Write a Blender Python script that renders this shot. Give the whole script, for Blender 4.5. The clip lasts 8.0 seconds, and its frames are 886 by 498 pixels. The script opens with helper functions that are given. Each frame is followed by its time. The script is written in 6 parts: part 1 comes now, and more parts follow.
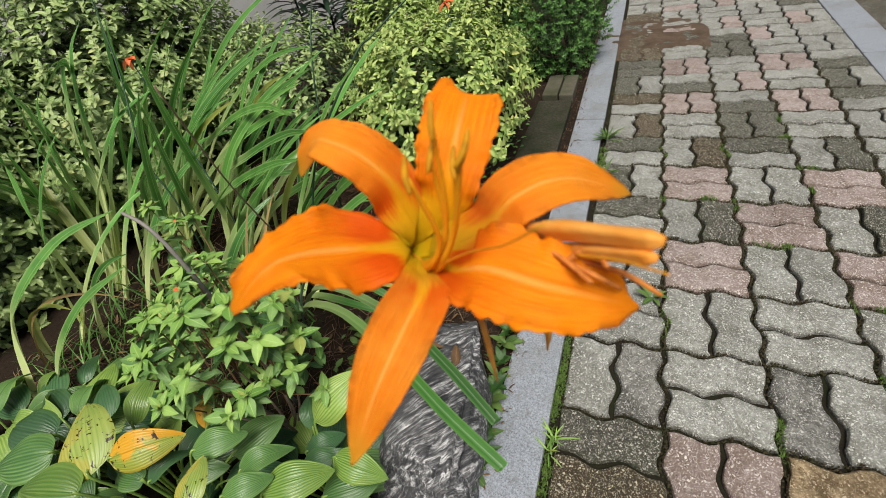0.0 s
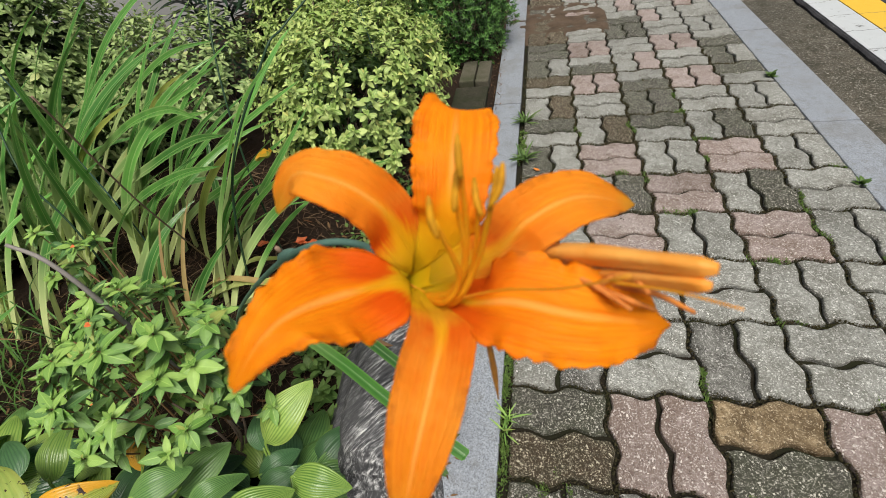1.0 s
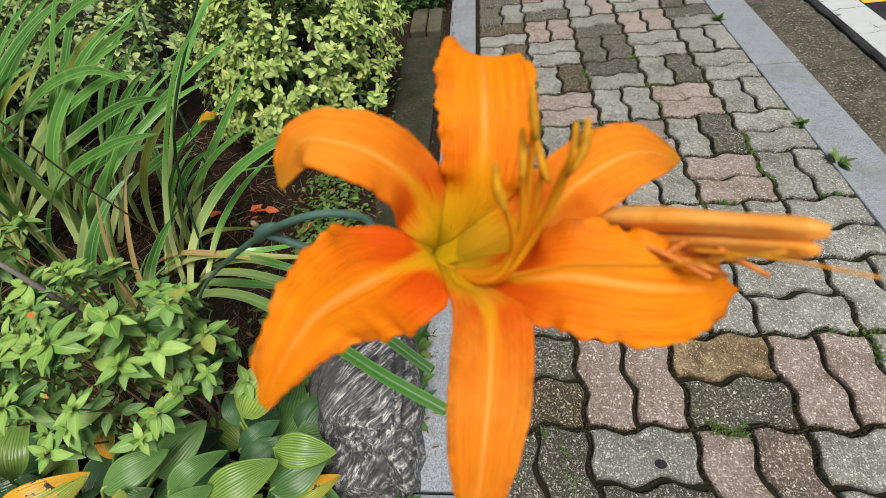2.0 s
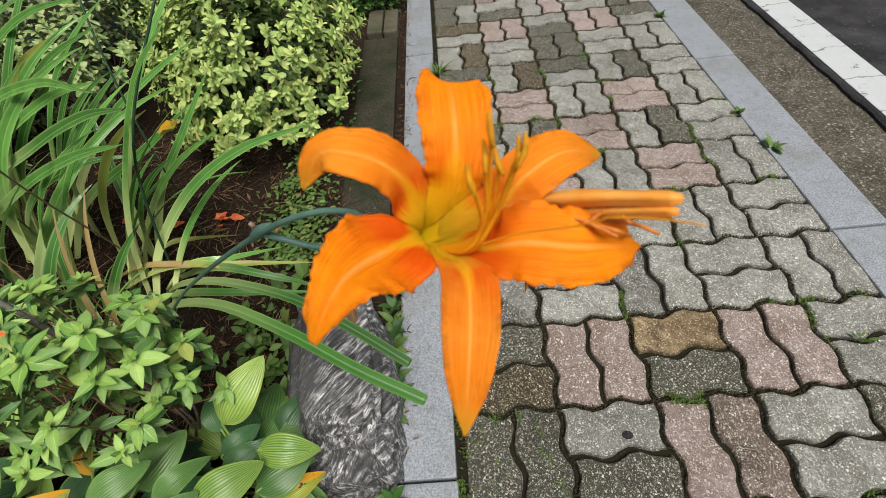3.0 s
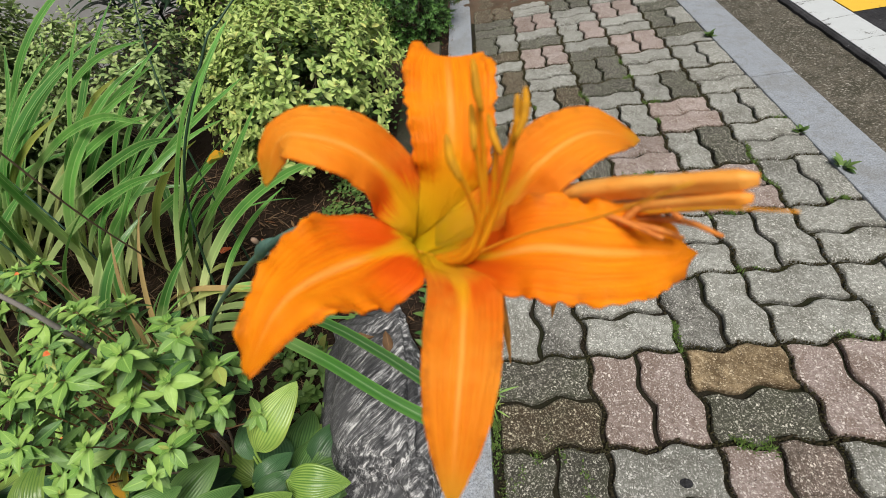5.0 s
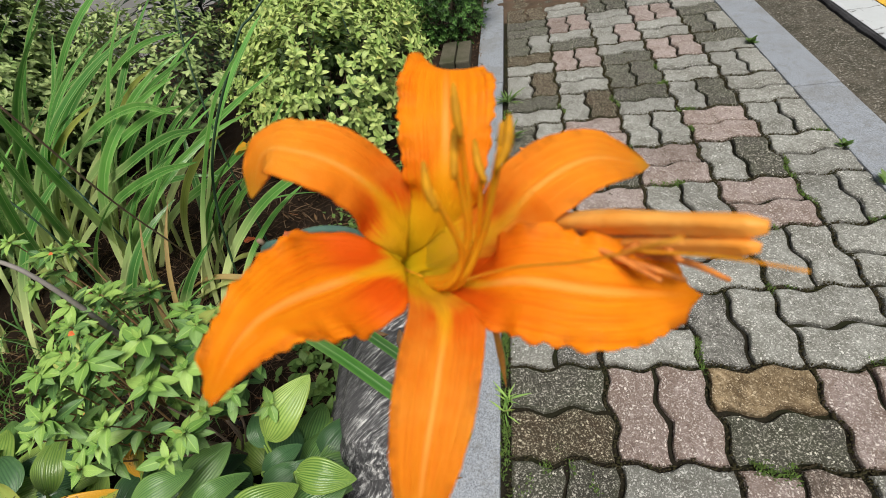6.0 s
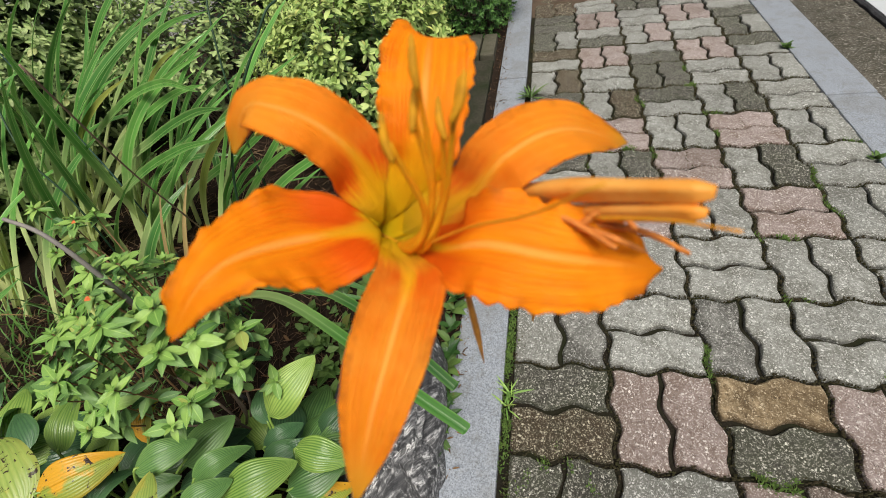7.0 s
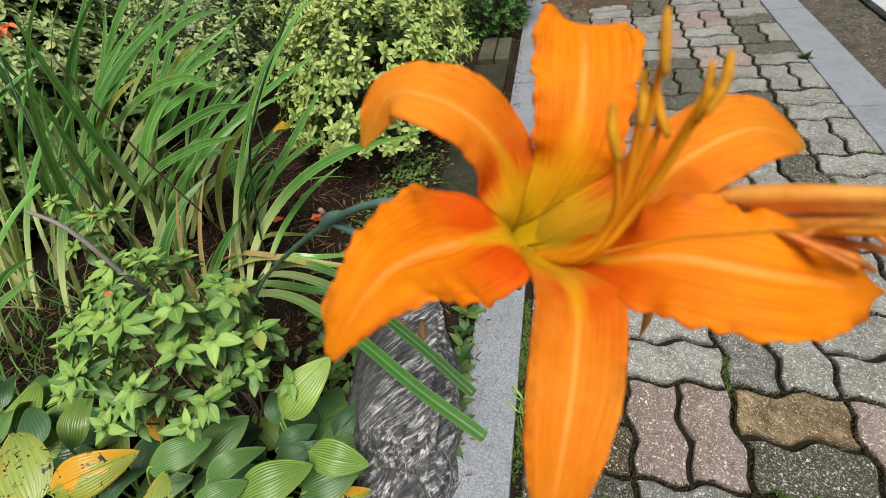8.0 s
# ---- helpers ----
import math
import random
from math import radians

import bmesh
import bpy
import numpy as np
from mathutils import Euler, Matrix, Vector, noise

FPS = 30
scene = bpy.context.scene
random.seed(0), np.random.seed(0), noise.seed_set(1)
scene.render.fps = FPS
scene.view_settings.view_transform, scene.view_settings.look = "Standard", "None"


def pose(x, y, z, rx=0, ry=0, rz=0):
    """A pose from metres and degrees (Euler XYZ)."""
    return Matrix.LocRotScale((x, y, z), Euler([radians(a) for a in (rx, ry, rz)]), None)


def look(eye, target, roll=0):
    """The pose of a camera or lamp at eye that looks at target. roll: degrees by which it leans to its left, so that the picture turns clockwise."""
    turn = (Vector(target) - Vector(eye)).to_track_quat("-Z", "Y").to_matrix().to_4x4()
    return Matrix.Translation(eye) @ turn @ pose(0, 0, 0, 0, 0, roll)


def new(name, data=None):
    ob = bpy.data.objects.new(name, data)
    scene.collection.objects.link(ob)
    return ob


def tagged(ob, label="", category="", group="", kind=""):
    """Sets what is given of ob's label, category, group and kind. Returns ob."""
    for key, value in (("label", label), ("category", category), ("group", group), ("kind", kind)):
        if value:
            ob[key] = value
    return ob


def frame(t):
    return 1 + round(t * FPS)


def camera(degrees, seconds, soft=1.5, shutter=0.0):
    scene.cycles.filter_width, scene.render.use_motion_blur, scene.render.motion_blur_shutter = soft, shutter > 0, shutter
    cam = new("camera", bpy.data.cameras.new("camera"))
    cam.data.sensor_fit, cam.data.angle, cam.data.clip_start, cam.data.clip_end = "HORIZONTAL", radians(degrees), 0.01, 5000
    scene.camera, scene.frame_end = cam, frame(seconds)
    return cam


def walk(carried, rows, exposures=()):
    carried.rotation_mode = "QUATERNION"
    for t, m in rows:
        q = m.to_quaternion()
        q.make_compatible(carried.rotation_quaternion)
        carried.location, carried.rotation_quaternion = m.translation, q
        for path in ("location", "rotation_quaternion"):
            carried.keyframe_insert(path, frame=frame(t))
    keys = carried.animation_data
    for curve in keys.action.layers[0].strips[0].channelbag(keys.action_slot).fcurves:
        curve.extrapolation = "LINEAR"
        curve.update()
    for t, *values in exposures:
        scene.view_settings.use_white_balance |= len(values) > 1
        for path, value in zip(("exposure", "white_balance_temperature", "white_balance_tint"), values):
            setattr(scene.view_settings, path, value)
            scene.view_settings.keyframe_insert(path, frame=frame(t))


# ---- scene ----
cam = camera(90.38, 8.0, soft=0.6)
cam.data.dof.use_dof, cam.data.dof.focus_distance, cam.data.dof.aperture_fstop = True, 1.3, 20.0
PATH = [
    (0, (-0.1375, -0.5724, 1.0496), (-0.8716, 0.7668, -0.2418), -13.86),
    (0.5, (-0.1398, -0.5663, 1.0594), (-0.7234, 0.8103, -0.2689), -13.31),
    (1, (-0.1608, -0.5637, 1.0554), (-0.5889, 0.8199, -0.3239), -12.01),
    (1.5, (-0.1761, -0.5782, 1.0497), (-0.5047, 0.731, -0.4261), -11.68),
    (2, (-0.1815, -0.5534, 1.0504), (-0.4314, 0.7075, -0.4818), -11.10),
    (2.2, (-0.1699, -0.5429, 1.049), (-0.3901, 0.7006, -0.5019), -10.67),
    (3.3, (-0.1867, -0.5874, 1.0788), (-0.2467, 0.3653, -0.0783), -9.48),
    (3.5, (-0.1839, -0.5857, 1.0715), (-0.2648, 0.6983, -0.4599), -9.95),
    (4, (-0.1852, -0.5776, 1.0612), (-0.2997, 0.7329, -0.4453), -11.00),
    (4.5, (-0.1795, -0.5665, 1.0511), (-0.3939, 0.7689, -0.4222), -13.60),
    (4.7, (-0.1764, -0.5656, 1.0489), (-0.3607, 0.4454, -0.0437), -14.08),
    (5.8, (-0.1676, -0.5601, 1.0453), (-0.534, 0.7889, -0.3851), -14.57),
    (6, (-0.1654, -0.5566, 1.0457), (-0.5501, 0.7865, -0.3854), -14.52),
    (6.5, (-0.1577, -0.5686, 1.0391), (-0.5892, 0.7584, -0.3937), -14.24),
    (7, (-0.1548, -0.5616, 1.0405), (-0.6079, 0.7521, -0.3978), -13.34),
    (7.5, (-0.1745, -0.561, 1.0261), (-0.6192, 0.7551, -0.4127), -12.41),
    (8, (-0.1894, -0.5587, 1.0383), (-0.6568, 0.761, -0.3899), -12.21),
]
walk(cam, [(t, look(eye, target, roll)) for t, eye, target, roll in PATH])

# ---------- world, sun, exposure ----------
world = bpy.data.worlds.new("sky")
scene.world = world
world.use_nodes = True
wn = world.node_tree.nodes
sky = wn.new("ShaderNodeTexSky")
sky.sky_type, sky.sun_disc = "NISHITA", False
sky.sun_elevation, sky.sun_rotation = radians(62), radians(150)
sky.air_density, sky.dust_density, sky.ozone_density = 1.0, 4.0, 1.0
wn["Background"].inputs["Strength"].default_value = 0.043
world.node_tree.links.new(sky.outputs[0], wn["Background"].inputs["Color"])
sun = new("sun", bpy.data.lights.new("sun", "SUN"))
sun.data.energy, sun.data.angle, sun.data.color = 4.45, radians(35), (1.0, 0.955, 0.87)
sun.matrix_world = look((0.8, -1.6, 4.0), (0, 0, 0))
scene.view_settings.exposure = 0.07


# ---------- node helper and materials ----------
class Mat:
    """A small builder for procedural materials."""

    def __init__(self, name, rough=0.7, spec=0.4):
        self.m = bpy.data.materials.new(name)
        self.m.use_nodes = True
        self.t = self.m.node_tree
        self.b = self.t.nodes["Principled BSDF"]
        self.b.inputs["Roughness"].default_value = rough
        self.b.inputs["Specular IOR Level"].default_value = spec
        self.geo = self.t.nodes.new("ShaderNodeNewGeometry")
        self.info = self.t.nodes.new("ShaderNodeObjectInfo")
        self.tex = self.t.nodes.new("ShaderNodeTexCoord")

    def link(self, a, b):
        self.t.links.new(a, b)

    def put(self, socket, v):
        if isinstance(v, bpy.types.NodeSocket):
            self.link(v, socket)
        elif isinstance(v, (tuple, list)) and len(v) == 3 and socket.type == "RGBA":
            socket.default_value = (*v, 1)
        else:
            socket.default_value = v

    def math(self, op, a, b=0.0, c=0.0):
        n = self.t.nodes.new("ShaderNodeMath")
        n.operation = op
        for s, v in zip(n.inputs, (a, b, c)):
            self.put(s, v)
        return n.outputs[0]

    def scaled(self, vec, s):
        n = self.t.nodes.new("ShaderNodeVectorMath")
        n.operation = "MULTIPLY"
        self.put(n.inputs[0], vec)
        n.inputs[1].default_value = s
        return n.outputs[0]

    def noise(self, vec, scale, detail=4, rough=0.6, dist=0.0):
        n = self.t.nodes.new("ShaderNodeTexNoise")
        self.put(n.inputs["Vector"], vec)
        n.inputs["Scale"].default_value, n.inputs["Detail"].default_value = scale, detail
        n.inputs["Roughness"].default_value, n.inputs["Distortion"].default_value = rough, dist
        return n.outputs["Fac"]

    def voronoi(self, vec, scale, feature="F1", out="Distance"):
        n = self.t.nodes.new("ShaderNodeTexVoronoi")
        n.feature = feature
        self.put(n.inputs["Vector"], vec)
        n.inputs["Scale"].default_value = scale
        return n.outputs[out]

    def ramp(self, fac, *stops):
        n = self.t.nodes.new("ShaderNodeValToRGB")
        self.put(n.inputs[0], fac)
        e = n.color_ramp.elements
        while len(e) < len(stops):
            e.new(0.5)
        for el, (p, c) in zip(e, stops):
            el.position, el.color = p, ((*c, 1) if isinstance(c, tuple) else (c, c, c, 1))
        return n.outputs[0]

    def mix(self, fac, a, b, kind="MIX"):
        n = self.t.nodes.new("ShaderNodeMix")
        n.data_type, n.blend_type = "RGBA", kind
        self.put(n.inputs["Factor"], fac)
        self.put(n.inputs["A"], a)
        self.put(n.inputs["B"], b)
        return n.outputs["Result"]

    def uv(self):
        n = self.t.nodes.new("ShaderNodeSeparateXYZ")
        self.link(self.tex.outputs["UV"], n.inputs[0])
        return n.outputs[0], n.outputs[1]

    def rand(self):
        """Random per object plus random per island, wrapped to 0..1."""
        s = self.math("ADD", self.info.outputs["Random"], self.geo.outputs["Random Per Island"])
        return self.math("FRACT", self.math("MULTIPLY", s, 1.37))

    def bump(self, height, strength=0.3, dist=0.002):
        n = self.t.nodes.new("ShaderNodeBump")
        n.inputs["Strength"].default_value, n.inputs["Distance"].default_value = strength, dist
        self.put(n.inputs["Height"], height)
        self.link(n.outputs[0], self.b.inputs["Normal"])

    def color(self, c):
        self.put(self.b.inputs["Base Color"], c)
        self.col = c
        return self

    def rough(self, r):
        self.put(self.b.inputs["Roughness"], r)

    def thin(self, amount, tint=None):
        """Light passing through a thin leaf or petal."""
        tr = self.t.nodes.new("ShaderNodeBsdfTranslucent")
        self.put(tr.inputs[0], tint if tint is not None else self.col)
        mx = self.t.nodes.new("ShaderNodeMixShader")
        mx.inputs[0].default_value = amount
        self.link(self.b.outputs[0], mx.inputs[1])
        self.link(tr.outputs[0], mx.inputs[2])
        self.link(mx.outputs[0], self.t.nodes["Material Output"].inputs[0])
        return self


def leaf_material(name, dark, light, old, rough=0.42, thin=0.25, fine=900.0):
    k = Mat(name, rough, 0.35)
    u, v = k.uv()
    r = k.rand()
    c = k.mix(r, dark, light)
    c = k.mix(k.math("MULTIPLY", k.math("GREATER_THAN", r, 0.972), 0.6), c, old)
    side = k.math("ABSOLUTE", k.math("SUBTRACT", v, 0.5))
    rib = k.ramp(side, (0.015, 0.6), (0.06, 0.0))
    c = k.mix(rib, c, tuple(min(0.9, 1.15 * q) for q in light))
    vein = k.math("SINE", k.math("MULTIPLY", k.math("MULTIPLY_ADD", side, -0.9, u), 58.0))
    c = k.mix(k.ramp(vein, (0.55, 0.0), (1.0, 0.16)), c, light)
    c = k.mix(k.ramp(side, (0.32, 0.0), (0.5, 0.3)), c, dark)
    n = k.noise(k.geo.outputs["Position"], 160, 3)
    c = k.mix(k.math("MULTIPLY", n, 0.45), c, dark)
    k.color(c).thin(thin)
    k.bump(k.math("MULTIPLY_ADD", vein, -0.3, k.noise(k.geo.outputs["Position"], fine, 2)), 0.35, 0.0012)
    return k.m


def stripe_leaf(name, dark, light, margin, stripes, rough=0.38, spots=0.0, yellow=0.0, thin=0.18, pale=0.0, rib=0.0, veins=0.75, lines=0.22, deepen=0.55):
    """Long-ribbed leaf: fine parallel veins along the blade."""
    k = Mat(name, rough, 0.6)
    u, v = k.uv()
    r = k.rand()
    wave = k.math("SINE", k.math("MULTIPLY", v, stripes * 6.2832))
    streak = k.t.nodes.new("ShaderNodeCombineXYZ")
    k.put(streak.inputs[0], k.math("MULTIPLY", u, 5.0))
    k.put(streak.inputs[1], k.math("MULTIPLY", v, stripes * 2.5))
    k.put(streak.inputs[2], k.math("MULTIPLY", r, 50.0))
    w01 = k.math("ADD", k.math("MULTIPLY_ADD", wave, lines, 0.12), k.math("MULTIPLY", k.noise(streak.outputs[0], 1.0, 3), 0.75))
    c = k.mix(k.math("MULTIPLY_ADD", w01, veins, 0.5 * (0.75 - veins)), dark, light)
    c = k.mix(k.ramp(r, (0.0, deepen), (0.5, 0.0)), c, tuple(0.45 * q for q in dark))
    c = k.mix(k.ramp(r, (0.6, 0.0), (1.0, 0.4)), c, light)
    broad = k.noise(k.geo.outputs["Position"], 14, 3)
    c = k.mix(k.ramp(broad, (0.45, 0.0), (0.72, 0.45)), c, dark)
    side = k.math("ABSOLUTE", k.math("MULTIPLY_ADD", v, 2.0, -1.0))
    # pale leaf margin, which on daylily blades also paints their edge highlights
    c = k.mix(k.math("MULTIPLY", k.math("POWER", side, 6.0), 0.45), c, margin)
    if rib:
        c = k.mix(k.ramp(side, (0.03, rib), (0.10, 0.0)), c, (0.42, 0.55, 0.20))
    if pale:
        c = k.mix(k.ramp(u, (0.14, pale), (0.52, 0.0)), c, (0.74, 0.82, 0.38))
    if yellow:
        n = k.noise(k.geo.outputs["Position"], 30, 4)
        edge = k.math("ADD", k.math("MULTIPLY", v, 0.62), n)
        c = k.mix(k.ramp(edge, (0.76, 0.0), (0.88, yellow)), c, (0.66, 0.34, 0.02))
    if spots:
        n = k.noise(k.geo.outputs["Position"], 75, 3, 0.6, 0.6)
        c = k.mix(k.ramp(n, (0.66 - 0.06 * spots, 0.0), (0.7 - 0.06 * spots, 1.0)), c, (0.035, 0.018, 0.01))
    k.color(c).thin(thin)
    k.bump(k.math("ADD", w01, k.noise(k.geo.outputs["Position"], 400, 2)), 0.3, 0.0012)
    return k.m


def bark_material(name, a, b, rough=0.75):
    k = Mat(name, rough, 0.3)
    n = k.noise(k.geo.outputs["Position"], 120, 4)
    k.color(k.mix(n, a, b))
    k.bump(k.noise(k.geo.outputs["Position"], 420, 3), 0.5, 0.001)
    return k.m


def paver_material(name, a, b, chip, dirt, chips=0.5, edged=True, coarse=1.0):
    k = Mat(name, 0.82, 0.25)
    p = k.geo.outputs["Position"]
    c = k.mix(k.ramp(k.noise(p, 75, 6, 0.8), (0.35, 0.0), (0.65, 1.0)), a, b)
    c = k.mix(k.ramp(k.noise(p, 10, 5, 0.7), (0.45, 0.0), (0.64, 0.85)), c, dirt)
    c = k.mix(k.ramp(k.noise(p, 3.7, 5, 0.75), (0.48, 0.0), (0.64, 0.7)), c, dirt)
    c = k.mix(k.ramp(k.noise(p, 1.3, 4, 0.6), (0.46, 0.0), (0.66, 0.35)), c, tuple(0.55 * q for q in dirt))
    if edged:
        u, v = k.uv()
        grime = k.math("ADD", k.math("MULTIPLY", k.noise(p, 60, 4, 0.8), 0.5), k.math("MULTIPLY", k.noise(p, 9, 3), 0.9))
        c = k.mix(k.ramp(k.math("ADD", grime, u), (0.62, 0.9), (0.88, 0.0)), c, dirt)
    sel = 0.0
    warp = k.t.nodes.new("ShaderNodeTexNoise")
    k.link(p, warp.inputs["Vector"])
    warp.inputs["Scale"].default_value = 130
    shift = k.t.nodes.new("ShaderNodeVectorMath")
    shift.operation = "MULTIPLY_ADD"
    k.link(warp.outputs["Color"], shift.inputs[0])
    shift.inputs[1].default_value = (0.011, 0.011, 0.011)
    k.link(p, shift.inputs[2])
    q = shift.outputs[0]
    for size, bias, amount in ((150 / coarse, 0.08, 0.9), (240 / coarse, 0.0, 0.75), (390 / coarse, -0.16, 0.6)):
        edge = k.math("MULTIPLY_ADD", k.noise(p, size * 2.3, 2), 0.34, k.voronoi(q, size))
        body = k.ramp(edge, (0.46, 1.0), (0.58, 0.0))
        pick = k.ramp(k.voronoi(q, size, out="Color"), (0.60 - 0.35 * chips + bias, 0.0), (0.98 - 0.1 * chips, 1.0))
        m = k.math("MULTIPLY", k.math("MULTIPLY", body, pick), amount)
        c = k.mix(m, c, chip)
        sel = k.math("ADD", m, sel)
    dk = k.ramp(k.voronoi(p, 210), (0.1, 1.0), (0.24, 0.0))
    c = k.mix(k.math("MULTIPLY", dk, k.math("MULTIPLY", k.noise(p, 40, 2), 1.7)), c, (0.025, 0.025, 0.022))
    lum = k.math("MULTIPLY_ADD", k.info.outputs["Random"], 0.34, 0.83)
    c = k.mix(1.0, c, k.ramp(lum, (0.0, 0.0), (1.0, 1.0)), "MULTIPLY")
    k.color(c)
    k.rough(k.ramp(k.noise(p, 12, 3), (0.3, 0.62), (0.7, 0.9)))
    k.bump(k.math("ADD", k.math("MULTIPLY", sel, 0.7), k.noise(p, 700, 4, 0.75)), 0.55, 0.002)
    return k.m


def granular(name, a, b, c3, fine, coarse, rough=0.85, strength=0.5, dist=0.002, chips=0.0, chipcol=(0.4, 0.38, 0.33)):
    k = Mat(name, rough, 0.12)
    p = k.geo.outputs["Position"]
    c = k.mix(k.ramp(k.noise(p, fine, 4, 0.7), (0.3, 0.0), (0.7, 1.0)), a, b)
    c = k.mix(k.ramp(k.noise(p, coarse, 5, 0.6), (0.42, 0.0), (0.68, 0.85)), c, c3)
    if chips:
        v = k.voronoi(p, fine * 0.5)
        t = k.voronoi(p, fine * 0.5, out="Color")
        s = k.math("MULTIPLY", k.ramp(v, (0.2, 1.0), (0.32, 0.0)), k.ramp(t, (1 - chips, 0.0), (1.02 - chips, 1.0)))
        c = k.mix(s, c, chipcol)
    k.color(c)
    k.bump(k.math("ADD", k.noise(p, fine * 1.3, 4, 0.7), k.math("MULTIPLY", k.noise(p, coarse * 4, 3), 0.8)), strength, dist)
    return k.m


def petal_material(name, orange, deep, rim, throat, eye, reach=0.0):
    k = Mat(name, 0.48, 0.16)
    u, v = k.uv()
    side = k.math("ABSOLUTE", k.math("MULTIPLY_ADD", v, 2.0, -1.0))
    p = k.geo.outputs["Position"]
    streak = k.t.nodes.new("ShaderNodeCombineXYZ")
    k.put(streak.inputs[0], k.math("MULTIPLY", u, 3.0))
    k.put(streak.inputs[1], k.math("MULTIPLY", v, 46.0))
    k.put(streak.inputs[2], k.math("MULTIPLY", k.info.outputs["Random"], 40.0))
    st = k.noise(streak.outputs[0], 1.0, 3, 0.6)
    c = k.mix(k.ramp(st, (0.38, 0.0), (0.66, 1.0)), orange, deep)
    c = k.mix(k.ramp(k.noise(p, 90, 3), (0.4, 0.0), (0.7, 0.35)), c, rim)
    # darker red flush beside the midrib near the throat
    uu = k.math("MULTIPLY_ADD", st, 0.20, k.math("SUBTRACT", u, 0.06))
    band = k.math("MULTIPLY", k.ramp(uu, (0.42, 0.95), (0.51, 0.92), (0.60, 0.38), (0.75, 0.0)), eye)
    gap = k.ramp(side, (0.10, 0.0), (0.34, 1.0), (0.85, 1.0), (1.0, 0.8))
    c = k.mix(k.math("MULTIPLY", band, gap), c, (0.70, 0.065, 0.004))
    # midrib
    rib = k.ramp(side, (0.02, 1.0), (0.11, 0.0))
    ribl = k.ramp(u, (0.25, 1.0), (0.75, 0.75), (0.97, 0.0))
    c = k.mix(k.math("MULTIPLY", k.math("MULTIPLY", rib, ribl), 0.9), c, (1.0, 0.46, 0.09))
    # yellow wedge that runs out of the throat along the midrib
    wedge = k.ramp(k.math("MULTIPLY_ADD", k.math("SUBTRACT", u, 0.42), 2.2, side), (0.07 + 1.7 * reach, 0.9), (0.28 + 2.4 * reach, 0.0))
    c = k.mix(wedge, c, k.ramp(u, (0.40, (0.86, 0.43, 0.010)), (0.52, (0.90, 0.40, 0.012)), (0.62, (0.96, 0.40, 0.03))))
    deep_in = k.ramp(k.math("MULTIPLY_ADD", side, 0.07, uu), (0.36 + reach, 1.0), (0.43 + 1.6 * reach, 0.0))
    c = k.mix(deep_in, c, k.ramp(u, (0.15, (0.46, 0.33, 0.006)), (0.30, throat), (0.40, (0.84, 0.43, 0.008)), (0.50, (0.92, 0.38, 0.006))))
    if 0 < reach < 0.1:
        c = k.mix(k.ramp(u, (0.90, 0.0), (0.99, 0.75)), c, (0.84, 0.43, 0.03))
        c = k.mix(k.ramp(k.noise(p, 55, 4, 0.65), (0.45, 0.0), (0.70, 0.45)), c, (0.86, 0.40, 0.045))
    rim_wear = k.math("MULTIPLY", k.ramp(side, (0.68, 0.0), (1.0, 1.0)), k.ramp(k.noise(p, 120, 4, 0.7), (0.47, 0.0), (0.64, 0.8)))
    c = k.mix(k.math("MULTIPLY", rim_wear, k.ramp(u, (0.45, 0.0), (0.6, 1.0))), c, (0.42, 0.10, 0.008))
    k.color(c).thin(0.24)
    k.bump(k.math("ADD", st, k.math("MULTIPLY", k.noise(p, 700, 3), 0.25)), 0.7, 0.0012)
    return k.m


M_PETAL = petal_material("petal", (0.98, 0.325, 0.006), (0.88, 0.185, 0.003), (1.0, 0.37, 0.010), (0.74, 0.44, 0.008), 0.88)
M_PETAL_TOP = petal_material("petal_upper", (0.98, 0.315, 0.006), (0.88, 0.18, 0.003), (1.0, 0.36, 0.010), (0.74, 0.44, 0.008), 1.0, 0.15)
M_PETAL_LONG = petal_material("petal_long", (0.98, 0.325, 0.006), (0.88, 0.185, 0.003), (1.0, 0.37, 0.010), (0.74, 0.44, 0.008), 0.82)
M_SEPAL = petal_material("sepal", (0.98, 0.335, 0.018), (0.94, 0.245, 0.010), (1.0, 0.38, 0.028), (0.74, 0.44, 0.008), 0.8, 0.06)
M_SEPAL_LOW = petal_material("sepal_lower", (0.88, 0.275, 0.012), (0.81, 0.195, 0.007), (0.90, 0.32, 0.020), (0.80, 0.44, 0.008), 0.7, 0.05)


def plain(name, a, b, scale, rough=0.5, thin=0.0, bump=0.2):
    k = Mat(name, rough, 0.3)
    k.color(k.mix(k.ramp(k.noise(k.geo.outputs["Position"], scale, 4), (0.3, 0.0), (0.7, 1.0)), a, b))
    k.bump(k.noise(k.geo.outputs["Position"], scale * 4, 3), bump, 0.001)
    if thin:
        k.thin(thin)
    return k.m


def throat_material():
    k = Mat("throat", 0.6, 0.08)
    u, v = k.uv()
    lines = k.t.nodes.new("ShaderNodeCombineXYZ")
    k.put(lines.inputs[0], k.math("MULTIPLY", u, 2.0))
    k.put(lines.inputs[1], k.math("MULTIPLY", v, 70.0))
    c = k.ramp(u, (0.05, (0.40, 0.32, 0.006)), (0.55, (0.62, 0.43, 0.008)), (1.0, (0.74, 0.42, 0.007)))
    k.color(k.mix(k.math("MULTIPLY", k.noise(lines.outputs[0], 1.0, 3), 0.4), c, (0.50, 0.34, 0.004))).thin(0.3)
    return k.m


M_THROAT = throat_material()
M_FILAMENT = plain("filament", (0.90, 0.33, 0.008), (0.80, 0.40, 0.012), 150, 0.45, 0.2)

